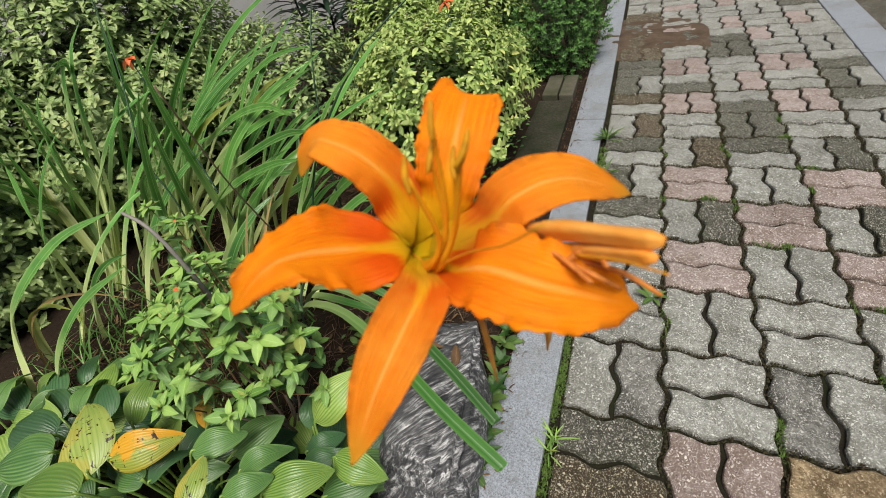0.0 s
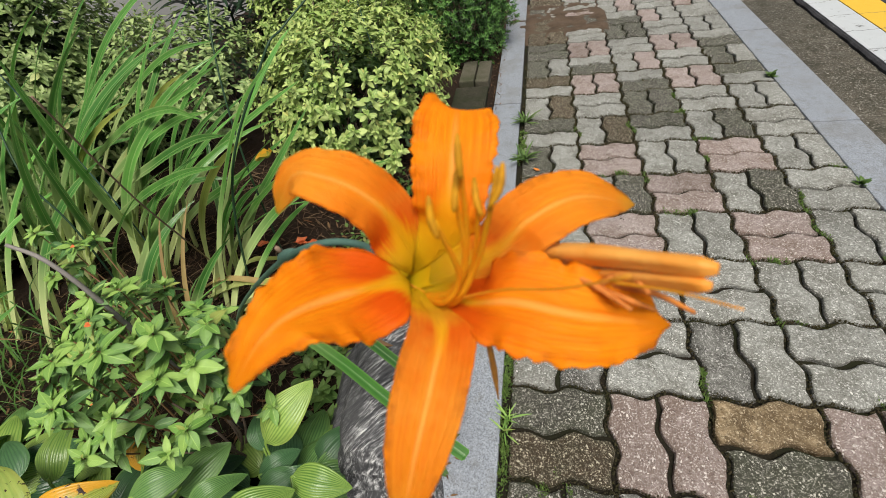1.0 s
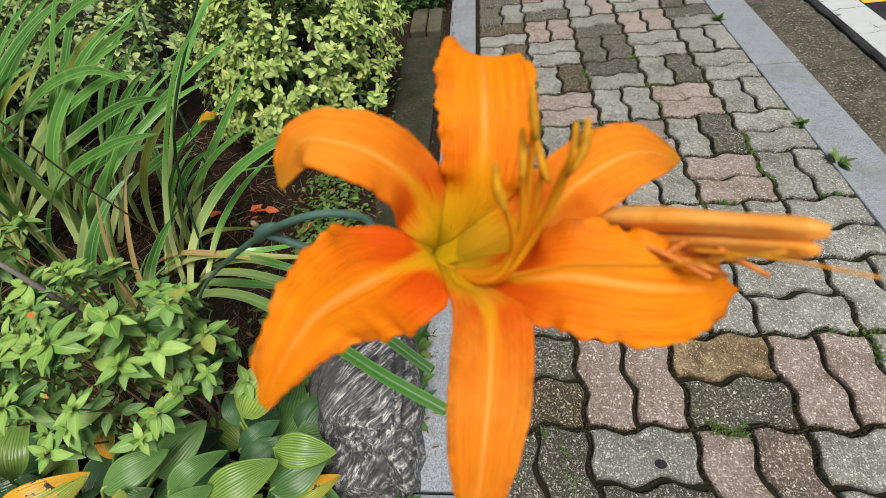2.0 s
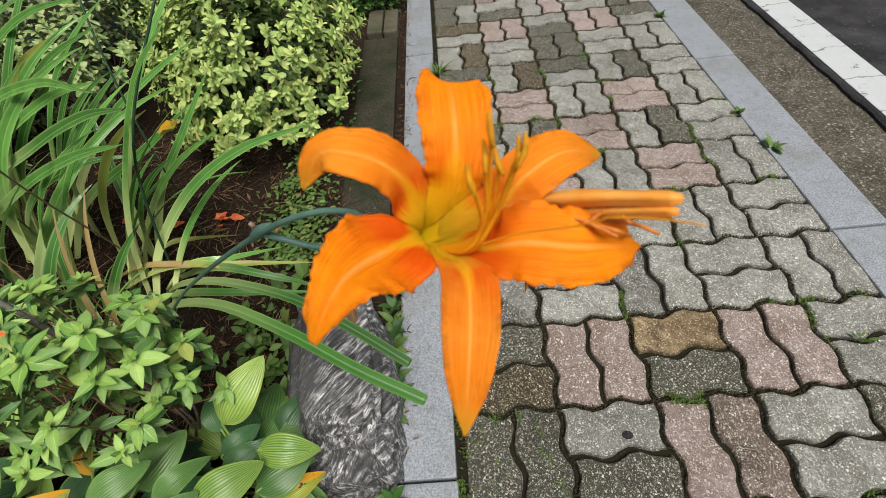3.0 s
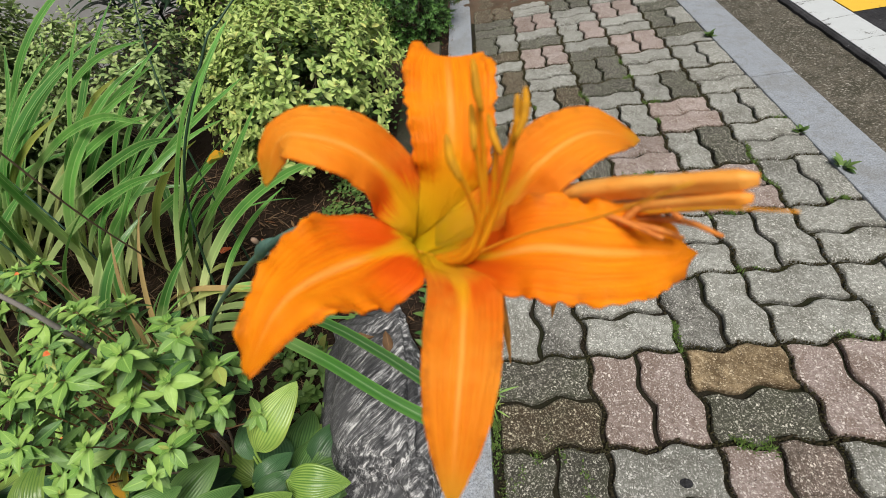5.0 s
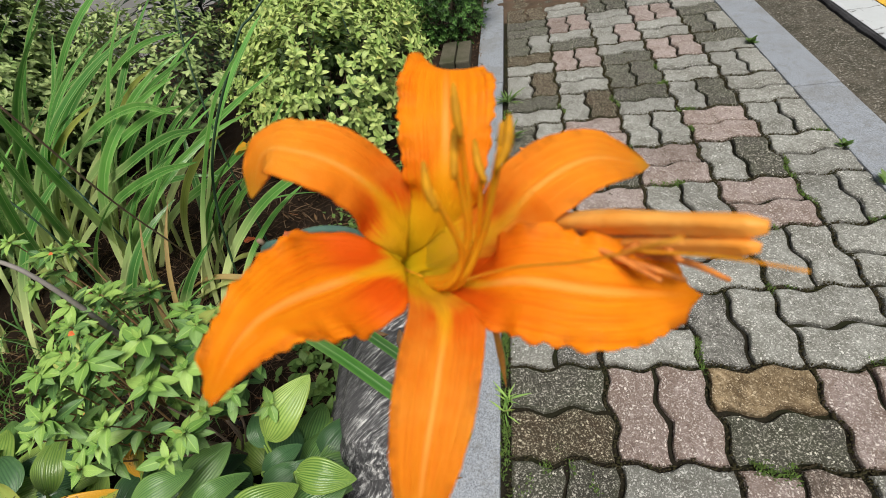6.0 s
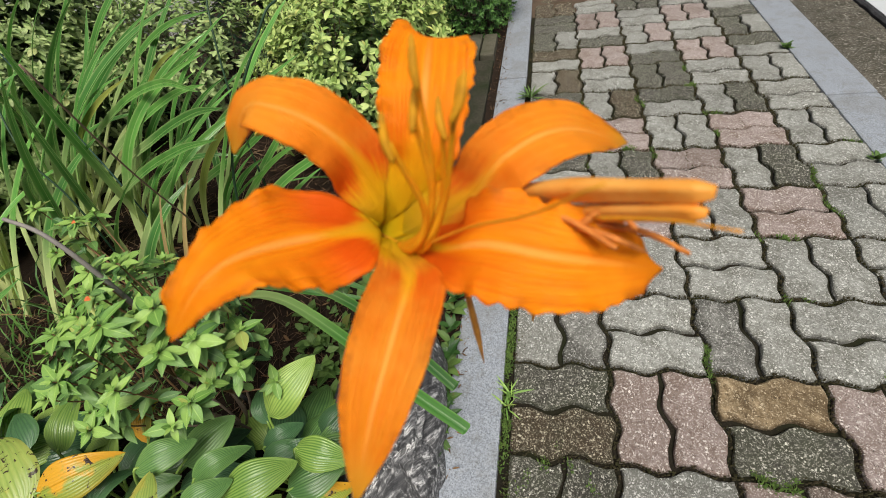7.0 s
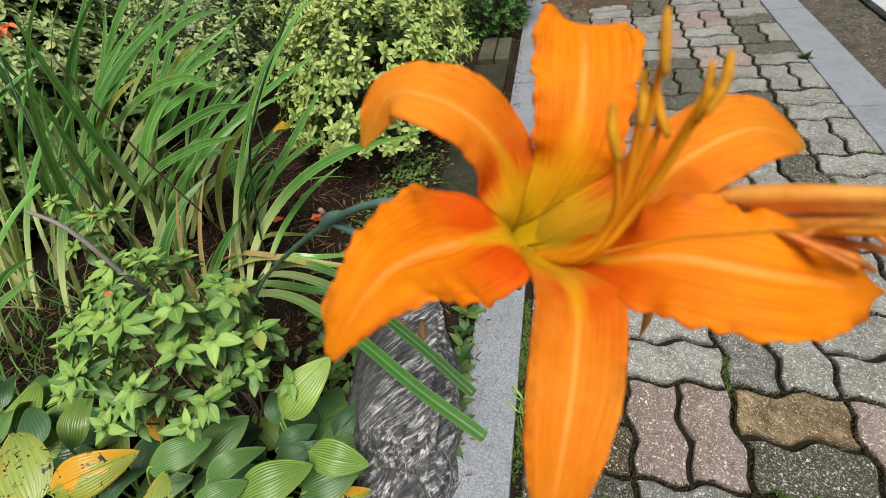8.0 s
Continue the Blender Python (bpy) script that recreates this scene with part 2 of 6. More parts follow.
M_STYLE = plain("style", (0.86, 0.34, 0.015), (0.74, 0.38, 0.03), 200, 0.45, 0.2)
M_ANTHER = plain("anther", (0.70, 0.32, 0.006), (0.42, 0.19, 0.006), 400, 0.7, 0.15)
M_SPENT = plain("spent_bloom", (0.92, 0.46, 0.10), (0.84, 0.30, 0.03), 90, 0.5, 0.15, 0.4)
M_WITHER = plain("withered", (0.80, 0.28, 0.05), (0.50, 0.15, 0.03), 200, 0.6, 0.1, 0.5)
M_BRACT = plain("dry_bract", (0.74, 0.33, 0.05), (0.55, 0.20, 0.03), 150, 0.6, 0.1, 0.5)
M_STALK = plain("dark_stalk", (0.03, 0.075, 0.035), (0.018, 0.045, 0.024), 60, 0.5)
M_STUB = plain("cut_stub", (0.34, 0.25, 0.18), (0.20, 0.13, 0.09), 300, 0.8)
M_SCAPE = plain("scape", (0.085, 0.165, 0.135), (0.045, 0.10, 0.085), 60, 0.45)
M_BLADE = stripe_leaf("daylily_blade", (0.030, 0.15, 0.034), (0.21, 0.49, 0.092), (0.60, 0.74, 0.30), 4, 0.20, thin=0.16, pale=1.0, rib=0.4, veins=0.3, deepen=0.4)
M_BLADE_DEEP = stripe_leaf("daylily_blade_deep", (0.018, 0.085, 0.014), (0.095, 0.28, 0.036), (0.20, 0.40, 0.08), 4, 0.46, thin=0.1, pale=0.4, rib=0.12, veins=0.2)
M_BLADE_OLD = stripe_leaf("daylily_blade_old", (0.15, 0.21, 0.03), (0.38, 0.40, 0.09), (0.48, 0.40, 0.12), 5, 0.5, pale=0.5)
M_BLADE_DRY = stripe_leaf("daylily_blade_dry", (0.27, 0.18, 0.06), (0.52, 0.40, 0.17), (0.36, 0.2, 0.08), 6, 0.7)
M_HOSTA = stripe_leaf("hosta_leaf", (0.045, 0.13, 0.035), (0.20, 0.36, 0.10), (0.24, 0.40, 0.11), 14, 0.33, lines=0.42)
M_HOSTA_PALE = stripe_leaf("hosta_leaf_pale", (0.075, 0.19, 0.028), (0.38, 0.52, 0.12), (0.30, 0.45, 0.09), 14, 0.33, lines=0.42)
M_HOSTA_LIGHT = stripe_leaf("hosta_leaf_light", (0.10, 0.23, 0.032), (0.46, 0.61, 0.15), (0.42, 0.52, 0.11), 14, 0.36, lines=0.5, deepen=0.1)
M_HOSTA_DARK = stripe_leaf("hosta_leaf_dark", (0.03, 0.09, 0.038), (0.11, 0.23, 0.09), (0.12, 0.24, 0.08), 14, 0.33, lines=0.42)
M_HOSTA_SPOT = stripe_leaf("hosta_leaf_spotted", (0.13, 0.24, 0.035), (0.40, 0.48, 0.12), (0.40, 0.40, 0.08), 14, 0.36, 1.0, 0.25, lines=0.42)
M_HOSTA_YELLOW = stripe_leaf("hosta_leaf_yellow", (0.20, 0.28, 0.035), (0.50, 0.50, 0.09), (0.70, 0.36, 0.02), 14, 0.4, 0.8, 1.0, lines=0.42)
M_AZALEA = leaf_material("azalea_young_leaf", (0.14, 0.29, 0.058), (0.39, 0.57, 0.145), (0.45, 0.36, 0.10), 0.30, 0.15)
M_AZALEA_OLD = leaf_material("azalea_old_leaf", (0.05, 0.135, 0.038), (0.25, 0.41, 0.115), (0.27, 0.20, 0.06), 0.32, 0.08)
M_BUSH = leaf_material("bush_young_leaf", (0.19, 0.31, 0.07), (0.60, 0.70, 0.24), (0.72, 0.62, 0.20), 0.38, 0.1)
# dark old-leaf greens of the hedges also paint the shade inside their crowns
M_BUSH_OLD_SHADED = leaf_material("bush_old_shaded_leaf", (0.018, 0.045, 0.012), (0.12, 0.20, 0.05), (0.34, 0.32, 0.08), 0.4, 0.08)
M_DULL = leaf_material("dull_young_leaf", (0.17, 0.27, 0.08), (0.50, 0.60, 0.26), (0.50, 0.48, 0.18), 0.38, 0.1)
M_DULL_OLD_SHADED = leaf_material("dull_old_shaded_leaf", (0.03, 0.06, 0.02), (0.20, 0.28, 0.10), (0.22, 0.22, 0.07), 0.42, 0.08)
M_BOX = leaf_material("box_young_leaf", (0.05, 0.14, 0.03), (0.18, 0.36, 0.08), (0.15, 0.24, 0.06), 0.35, 0.12)
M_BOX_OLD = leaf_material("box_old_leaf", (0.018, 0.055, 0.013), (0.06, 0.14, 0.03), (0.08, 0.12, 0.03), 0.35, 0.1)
M_WHORL = leaf_material("dark_leaf", (0.012, 0.030, 0.016), (0.028, 0.06, 0.03), (0.05, 0.06, 0.03), 0.4, 0.1)
M_WEED = leaf_material("weed_leaf", (0.06, 0.125, 0.030), (0.19, 0.30, 0.08), (0.28, 0.20, 0.06))
M_MOSS = leaf_material("moss_blade", (0.055, 0.10, 0.02), (0.15, 0.25, 0.05), (0.12, 0.10, 0.03), 0.8, 0.2)
M_RED = plain("fallen_petal", (0.75, 0.13, 0.035), (0.86, 0.30, 0.12), 120, 0.6, 0.3)
M_DRYLEAF = leaf_material("dry_leaf", (0.09, 0.05, 0.025), (0.24, 0.14, 0.065), (0.42, 0.16, 0.06), 0.75, 0.05)
M_TWIG = bark_material("twig", (0.12, 0.085, 0.06), (0.22, 0.17, 0.13))
M_DEAD = bark_material("dead_stalk", (0.34, 0.23, 0.17), (0.20, 0.13, 0.09))
M_GREYTWIG = bark_material("grey_bark", (0.30, 0.28, 0.26), (0.16, 0.145, 0.13))
M_SHOOT = bark_material("azalea_shoot", (0.20, 0.15, 0.06), (0.24, 0.10, 0.06), 0.55)
M_STRAW = bark_material("dry_straw", (0.34, 0.24, 0.14), (0.18, 0.11, 0.06))
M_NEEDLE = bark_material("dry_litter", (0.13, 0.075, 0.04), (0.045, 0.028, 0.018))
M_SOIL = granular("soil", (0.008, 0.0055, 0.004), (0.038, 0.025, 0.017), (0.02, 0.013, 0.009), 90, 6, 0.9, 0.9, 0.006)
M_EARTH = granular("earth", (0.10, 0.085, 0.07), (0.15, 0.13, 0.11), (0.07, 0.06, 0.05), 60, 0.5)
M_JOINT = granular("joint_fill", (0.008, 0.007, 0.005), (0.030, 0.025, 0.018), (0.018, 0.022, 0.009), 260, 7, 0.95, 0.8, 0.004)
M_CRUMB = granular("crumb", (0.03, 0.024, 0.014), (0.10, 0.082, 0.05), (0.045, 0.05, 0.018), 200, 30, 0.95, 0.5, 0.001)
M_GUTTER = paver_material("gutter_concrete", (0.030, 0.026, 0.020), (0.135, 0.120, 0.092), (0.40, 0.38, 0.34), (0.036, 0.034, 0.022), 0.35, False, 1.7)
M_ASPHALT = granular("asphalt", (0.010, 0.010, 0.012), (0.050, 0.050, 0.055), (0.075, 0.075, 0.082), 170, 6, 0.95, 1.0, 0.006, 0.2, (0.16, 0.16, 0.165))
M_MUD = granular("wet_mud", (0.068, 0.047, 0.032), (0.135, 0.098, 0.070), (0.05, 0.035, 0.024), 120, 9, 0.7, 0.6, 0.003)
M_SLAB = granular("damp_concrete", (0.012, 0.012, 0.009), (0.072, 0.066, 0.048), (0.018, 0.026, 0.011), 130, 11, 0.8, 0.7, 0.003, 0.1, (0.10, 0.09, 0.07))
M_BLOCK = granular("weathered_block", (0.075, 0.07, 0.05), (0.12, 0.11, 0.085), (0.05, 0.055, 0.03), 120, 9, 0.85, 0.5, 0.002)
M_WALL = granular("white_render", (0.72, 0.71, 0.70), (0.80, 0.79, 0.78), (0.60, 0.59, 0.57), 60, 1.5, 0.85, 0.3, 0.002)

P_GRAY = paver_material("paver_grey", (0.145, 0.148, 0.133), (0.335, 0.342, 0.318), (0.70, 0.70, 0.67), (0.12, 0.118, 0.10), 0.7)
P_PINK = paver_material("paver_pink", (0.178, 0.138, 0.128), (0.365, 0.302, 0.287), (0.70, 0.65, 0.61), (0.15, 0.105, 0.085), 0.7)
P_DARK = paver_material("paver_dark", (0.020, 0.019, 0.015), (0.070, 0.067, 0.054), (0.64, 0.62, 0.55), (0.052, 0.055, 0.036))
P_MIXED = paver_material("paver_mixed", (0.10, 0.098, 0.088), (0.265, 0.265, 0.245), (0.68, 0.67, 0.64), (0.035, 0.034, 0.027), 0.6)
P_BROWN = paver_material("paver_brown", (0.028, 0.019, 0.011), (0.070, 0.046, 0.025), (0.70, 0.64, 0.50), (0.04, 0.034, 0.018))
P_RUST = paver_material("paver_rust", (0.085, 0.062, 0.052), (0.24, 0.185, 0.16), (0.68, 0.62, 0.56), (0.06, 0.045, 0.034), 0.6)
P_TAN = paver_material("paver_tan", (0.13, 0.085, 0.04), (0.48, 0.37, 0.23), (0.66, 0.56, 0.40), (0.07, 0.045, 0.02), 0.3)


def granite_material(name, a, b, dark):
    k = Mat(name, 0.62, 0.4)
    p = k.geo.outputs["Position"]
    c = k.mix(k.ramp(k.noise(p, 230, 4, 0.85), (0.38, 0.0), (0.62, 1.0)), a, b)
    c = k.mix(k.ramp(k.voronoi(p, 210), (0.12, 0.8), (0.28, 0.0)), c, dark)
    c = k.mix(k.ramp(k.noise(p, 5, 5, 0.65), (0.48, 0.0), (0.72, 0.6)), c, (0.16, 0.155, 0.14))
    c = k.mix(k.ramp(k.noise(p, 28, 5, 0.75), (0.52, 0.0), (0.68, 0.45)), c, (0.12, 0.115, 0.095))
    k.color(c)
    k.bump(k.noise(p, 500, 3, 0.8), 0.35, 0.001)
    return k.m


M_GRANITE = granite_material("granite", (0.145, 0.162, 0.19), (0.355, 0.385, 0.43), (0.06, 0.07, 0.085))


def rock_material():
    k = Mat("veined_rock", 0.55, 0.4)
    p = k.geo.outputs["Position"]
    rot = k.t.nodes.new("ShaderNodeCombineXYZ")
    for s, axis in enumerate(((0.82, -0.52, 0.30), (0.045, 0.07, 0.015), (0.1, 0.1, 0.5))):
        dot = k.t.nodes.new("ShaderNodeVectorMath")
        dot.operation = "DOT_PRODUCT"
        k.link(p, dot.inputs[0])
        dot.inputs[1].default_value = axis
        k.link(dot.outputs["Value"], rot.inputs[s])
    patch = k.noise(rot.outputs[0], 17, 4, 0.6, 0.3)
    v1 = k.math("MULTIPLY_ADD", k.math("SUBTRACT", patch, 0.5), 0.20, k.math("MULTIPLY_ADD", k.noise(p, 85, 6, 0.7), 0.22, k.math("MULTIPLY", k.noise(rot.outputs[0], 130, 6, 0.72), 0.78)))
    v2 = k.noise(rot.outputs[0], 170, 7, 0.75, 0.3)
    c = k.ramp(v1, (0.40, (0.04, 0.042, 0.047)), (0.465, (0.13, 0.13, 0.138)), (0.52, (0.30, 0.30, 0.31)), (0.585, (0.86, 0.86, 0.86)))
    c = k.mix(k.ramp(v2, (0.44, 0.85), (0.52, 0.0)), c, (0.035, 0.036, 0.04))
    grain = k.noise(p, 330, 5, 0.8)
    c = k.mix(0.4, c, k.ramp(grain, (0.30, 0.25), (0.70, 1.0)), "MULTIPLY")
    c = k.mix(k.ramp(grain, (0.58, 0.0), (0.70, 0.35)), c, (0.62, 0.61, 0.60))
    c = k.mix(k.ramp(k.noise(p, 13, 4, 0.7), (0.36, 0.7), (0.46, 0.0)), c, k.mix(v2, (0.03, 0.031, 0.035), (0.12, 0.12, 0.125)))
    # light right and dark left sides painted in by x, edge broken by noise
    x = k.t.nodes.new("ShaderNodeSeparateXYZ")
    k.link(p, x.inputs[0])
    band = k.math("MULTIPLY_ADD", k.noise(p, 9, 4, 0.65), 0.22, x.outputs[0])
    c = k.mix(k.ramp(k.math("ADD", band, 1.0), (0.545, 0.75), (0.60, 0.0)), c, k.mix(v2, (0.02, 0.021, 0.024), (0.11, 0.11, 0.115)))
    k.color(c)
    k.bump(k.math("ADD", v1, k.math("MULTIPLY", v2, 0.6)), 1.0, 0.008)
    return k.m


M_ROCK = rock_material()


def paint_material(name, base, wear_to, amount):
    k = Mat(name, 0.6, 0.35)
    p = k.geo.outputs["Position"]
    w = k.ramp(k.math("MULTIPLY_ADD", k.noise(p, 160, 5, 0.8), 0.35, k.noise(p, 11, 5, 0.7)), (0.83 - amount, 0.0), (0.88 - amount, 1.0))
    c = k.mix(k.noise(p, 30, 3), base, tuple(v * 0.85 for v in base))
    xyz = k.t.nodes.new("ShaderNodeSeparateXYZ")
    k.link(p, xyz.inputs[0])
    along = k.math("FRACT", k.math("MULTIPLY_ADD", k.noise(p, 6, 6, 0.65), 0.55, k.math("MULTIPLY", xyz.outputs[1], 4.6)))
    crack = k.math("LESS_THAN", k.math("ABSOLUTE", k.math("SUBTRACT", along, 0.5)), 0.012)
    c = k.mix(k.math("MULTIPLY", crack, 0.75), c, wear_to)
    k.color(k.mix(w, c, wear_to))
    k.bump(k.noise(p, 260, 4), 0.4, 0.002)
    return k.m


M_WHITE = paint_material("white_road_paint", (0.50, 0.53, 0.55), (0.10, 0.10, 0.10), 0.02)
M_YELLOW = paint_material("yellow_road_paint", (0.75, 0.46, 0.05), (0.10, 0.10, 0.09), 0.04)


# ---------- geometry helpers ----------
def mesh_of(name, verts, faces, uvs=None, smooth=True):
    me = bpy.data.meshes.new(name)
    me.from_pydata([tuple(v) for v in np.asarray(verts, float)], [], [tuple(int(i) for i in f) for f in faces])
    if uvs is not None:
        layer = me.uv_layers.new(name="UVMap")
        loops = np.empty(len(me.loops), dtype=np.int32)
        me.loops.foreach_get("vertex_index", loops)
        layer.data.foreach_set("uv", np.asarray(uvs, float)[loops].astype(np.float32).ravel())
    me.polygons.foreach_set("use_smooth", [smooth] * len(me.polygons))
    me.update()
    return me


def of_bmesh(name, bm, smooth=False):
    me = bpy.data.meshes.new(name)
    bm.normal_update()
    bm.to_mesh(me)
    bm.free()
    me.polygons.foreach_set("use_smooth", [smooth] * len(me.polygons))
    return me


def origin_of(ob):
    p = Vector((0, 0, 0))
    while ob:
        p += ob.matrix_basis.translation
        ob = ob.parent
    return p


def part(name, data, material, parent, label=""):
    """Link a mesh, whose vertices are in world metres, as one object under a thing or part."""
    if isinstance(data, bmesh.types.BMesh):
        data = of_bmesh(name, data)
    if material is not None:
        data.materials.append(material)
    if parent is not None:
        data.transform(Matrix.Translation(-origin_of(parent)))
    ob = new(name, data)
    ob.parent = parent
    return tagged(ob, label)


def piece(name, data, parent, m):
    """An object on shared mesh data at the world pose m."""
    ob = new(name, data)
    ob.parent = parent
    ob.matrix_basis = Matrix.Translation(-origin_of(parent)) @ m
    return ob


def thing(name, at, label, category, group="", kind=""):
    ob = new(name)
    ob.location = at
    ob.empty_display_size = 0.05
    return tagged(ob, label, category, group, kind)


def solid(name, data, material, label="", category="", group="", kind=""):
    data.materials.append(material)
    return tagged(new(name, data), label, category, group, kind)


def box_bm(x0, x1, y0, y1, z0, z1, bevel=0.004, seg=2):
    bm = bmesh.new()
    bmesh.ops.create_cube(bm, size=1.0, matrix=Matrix.Translation(((x0 + x1) / 2, (y0 + y1) / 2, (z0 + z1) / 2)) @ Matrix.Diagonal((x1 - x0, y1 - y0, z1 - z0, 1)))
    if bevel:
        bmesh.ops.bevel(bm, geom=bm.edges[:], offset=bevel, segments=seg, affect="EDGES", profile=0.6)
    return bm


def spline(points, n):
    """Catmull-Rom through the points, n samples."""
    p = np.asarray(points, float)
    p = np.vstack([2 * p[0] - p[1], p, 2 * p[-1] - p[-2]])
    seg = len(p) - 3
    out = []
    for s in np.linspace(0, seg, n):
        i = min(int(s), seg - 1)
        t = s - i
        a, b, c, d = p[i : i + 4]
        out.append(0.5 * (2 * b + (c - a) * t + (2 * a - 5 * b + 4 * c - d) * t**2 + (3 * b - a - 3 * c + d) * t**3))
    return np.array(out)


def unit(v):
    v = np.asarray(v, float)
    return v / np.maximum(np.linalg.norm(v, axis=-1, keepdims=True), 1e-9)


def tube(line, radii, sides=8):
    """A closed tube along a line of points; gives verts and faces with uvs."""
    line = np.asarray(line, float)
    n = len(line)
    radii = np.broadcast_to(np.asarray(radii, float), (n,))
    tan = unit(np.gradient(line, axis=0))
    ref = np.array([0.31, 0.2, 0.93]) if abs(tan[0] @ np.array([0.31, 0.2, 0.93])) < 0.9 else np.array([1.0, 0, 0])
    a = unit(np.cross(tan, ref))
    b = np.cross(tan, a)
    ang = np.linspace(0, 2 * math.pi, sides, endpoint=False)
    v = line[:, None] + radii[:, None, None] * (a[:, None] * np.cos(ang)[None, :, None] + b[:, None] * np.sin(ang)[None, :, None])
    verts = v.reshape(-1, 3).tolist()
    f = [(i * sides + j, i * sides + (j + 1) % sides, (i + 1) * sides + (j + 1) % sides, (i + 1) * sides + j) for i in range(n - 1) for j in range(sides)]
    f += [tuple(range(sides))[::-1], tuple(range((n - 1) * sides, n * sides))]
    return verts, f


def tube_mesh(name, line, radii, sides=8):
    return mesh_of(name, *tube(line, radii, sides))


def join(parts):
    """Several (verts, faces) as one."""
    V, F, o = [], [], 0
    for v, f in parts:
        V.extend(v)
        F.extend([tuple(i + o for i in q) for q in f])
        o += len(v)
    return V, F


def grid_faces(nu, nv):
    return [(i * nv + j, i * nv + j + 1, (i + 1) * nv + j + 1, (i + 1) * nv + j) for i in range(nu - 1) for j in range(nv - 1)]


def leaf_template(width=0.42, tip=1.0, fold=0.18, droop=0.15, nu=6, nv=3, peak=0.45, power=0.85):
    """A leaf of unit length along +x, its face up +z: verts, faces, uvs."""
    V, U = [], []
    for i in range(nu):
        u = i / (nu - 1)
        w = width / 2 * (math.sin(math.pi * u ** (math.log(0.5) / math.log(peak)))) ** power * (1 - 0.1 * u * tip)
        w = max(w, 0.004)
        for j in range(nv):
            s = 2 * j / (nv - 1) - 1
            V.append((u, s * w, fold * abs(s) * w - droop * u * u))
            U.append((u, (s + 1) / 2))
    return np.array(V), grid_faces(nu, nv), np.array(U)


def frames_of(pos, direction, up, scale):
    """Matrices (n, 4, 4) that put the leaf template at pos, along direction, facing up."""
    x = unit(direction)
    y = unit(np.cross(up, x))
    z = np.cross(x, y)
    m = np.zeros((len(pos), 4, 4))
    s = np.asarray(scale, float)[:, None]
    m[:, :3, 0], m[:, :3, 1], m[:, :3, 2], m[:, :3, 3], m[:, 3, 3] = x * s, y * s, z * s, pos, 1
    return m


def scatter_mesh(name, template, mats):
    V, F, U = template
    n, k = len(mats), len(V)
    verts = np.einsum("nij,kj->nki", mats[:, :3, :3], V) + mats[:, None, :3, 3]
    base = np.asarray(F)
    faces = (base[None] + (np.arange(n) * k)[:, None, None]).reshape(-1, base.shape[1])
    return mesh_of(name, verts.reshape(-1, 3), faces, np.tile(U, (n, 1)))


def leaf_set(name, templates, mats, material, parent, toward, singles=300, stuff_label=""):
    """The leaves nearest to a place as single parts on shared meshes, the rest as one joined part."""
    order = np.argsort(np.linalg.norm(mats[:, :3, 3] - np.asarray(toward), axis=1))
    shared = []
    for i, t in enumerate(templates):
        me = mesh_of(name, *t)
        me.materials.append(material)
        shared.append(me)
    for n, i in enumerate(order[:singles]):
        piece(name, shared[n % len(shared)], parent, Matrix(mats[i].tolist()))
    rest = mats[order[singles:]]
    if len(rest):
        ob = part("foliage", scatter_mesh("foliage", templates[0], rest), material, parent, stuff_label)
        tagged(ob, kind="stuff")


# ---------- ground, road, kerbs ----------
CELL = 0.225
rng = np.random.default_rng(7)


def sheet(name, x0, x1, y0, y1, nx, ny, height, material, label, kind="structure", category="ground"):
    xs, ys = np.linspace(x0, x1, nx), np.linspace(y0, y1, ny)
    V = [(x, y, height(x, y)) for x in xs for y in ys]
    return solid(name, mesh_of(name, V, [q[::-1] for q in grid_faces(nx, ny)]), material, label, category, kind=kind)


def soil_z(x, y):
    """Height of the planted bed, rising a little from the kerb."""
    rise = 0.10 * min(1.0, max(0.0, (-0.40 - x) / 0.7))
    return -0.01 + rise + 0.022 * noise.noise(Vector((x * 5, y * 5, 0))) + 0.008 * noise.noise(Vector((x * 23, y * 23, 3)))


sheet("ground", -400, 400, -400, 400, 3, 3, lambda x, y: -0.13, M_EARTH, "bare brown earth reaching away on all sides")
sheet("garden_bed", -2.79, -0.383, -3.0, 9.0, 110, 400, soil_z, M_SOIL, "dark damp soil of a planted bed", category="soil")
sheet("gutter", 1.031, 1.305, -8.0, 16.0, 8, 500, lambda x, y: -0.014 + 0.035 * (x - 1.031) + 0.003 * noise.noise(Vector((x * 12, y * 12, 0))), M_GUTTER, "brown weathered concrete gutter beside the kerb", category="gutter")


def road_edge(y):
    return 1.293 + 0.010 * noise.noise(Vector((0.0, y * 9, 1.0))) + 0.006 * noise.noise(Vector((0.0, y * 40, 5.0)))


road_v, road_f = [], []
ys = np.linspace(-8.0, 16.0, 900)
for y in ys:
    e = road_edge(y)
    road_v += [(e - 0.006, y, -0.06), (e, y, 0.006), (e + 0.010, y, 0.012), (2.2, y, 0.012), (14.0, y, 0.008)]
road_f = [q[::-1] for q in grid_faces(len(ys), 5)]
solid("road", mesh_of("road", road_v, road_f, smooth=False), M_ASPHALT, "dark asphalt road with a rough broken edge", "road", kind="structure")


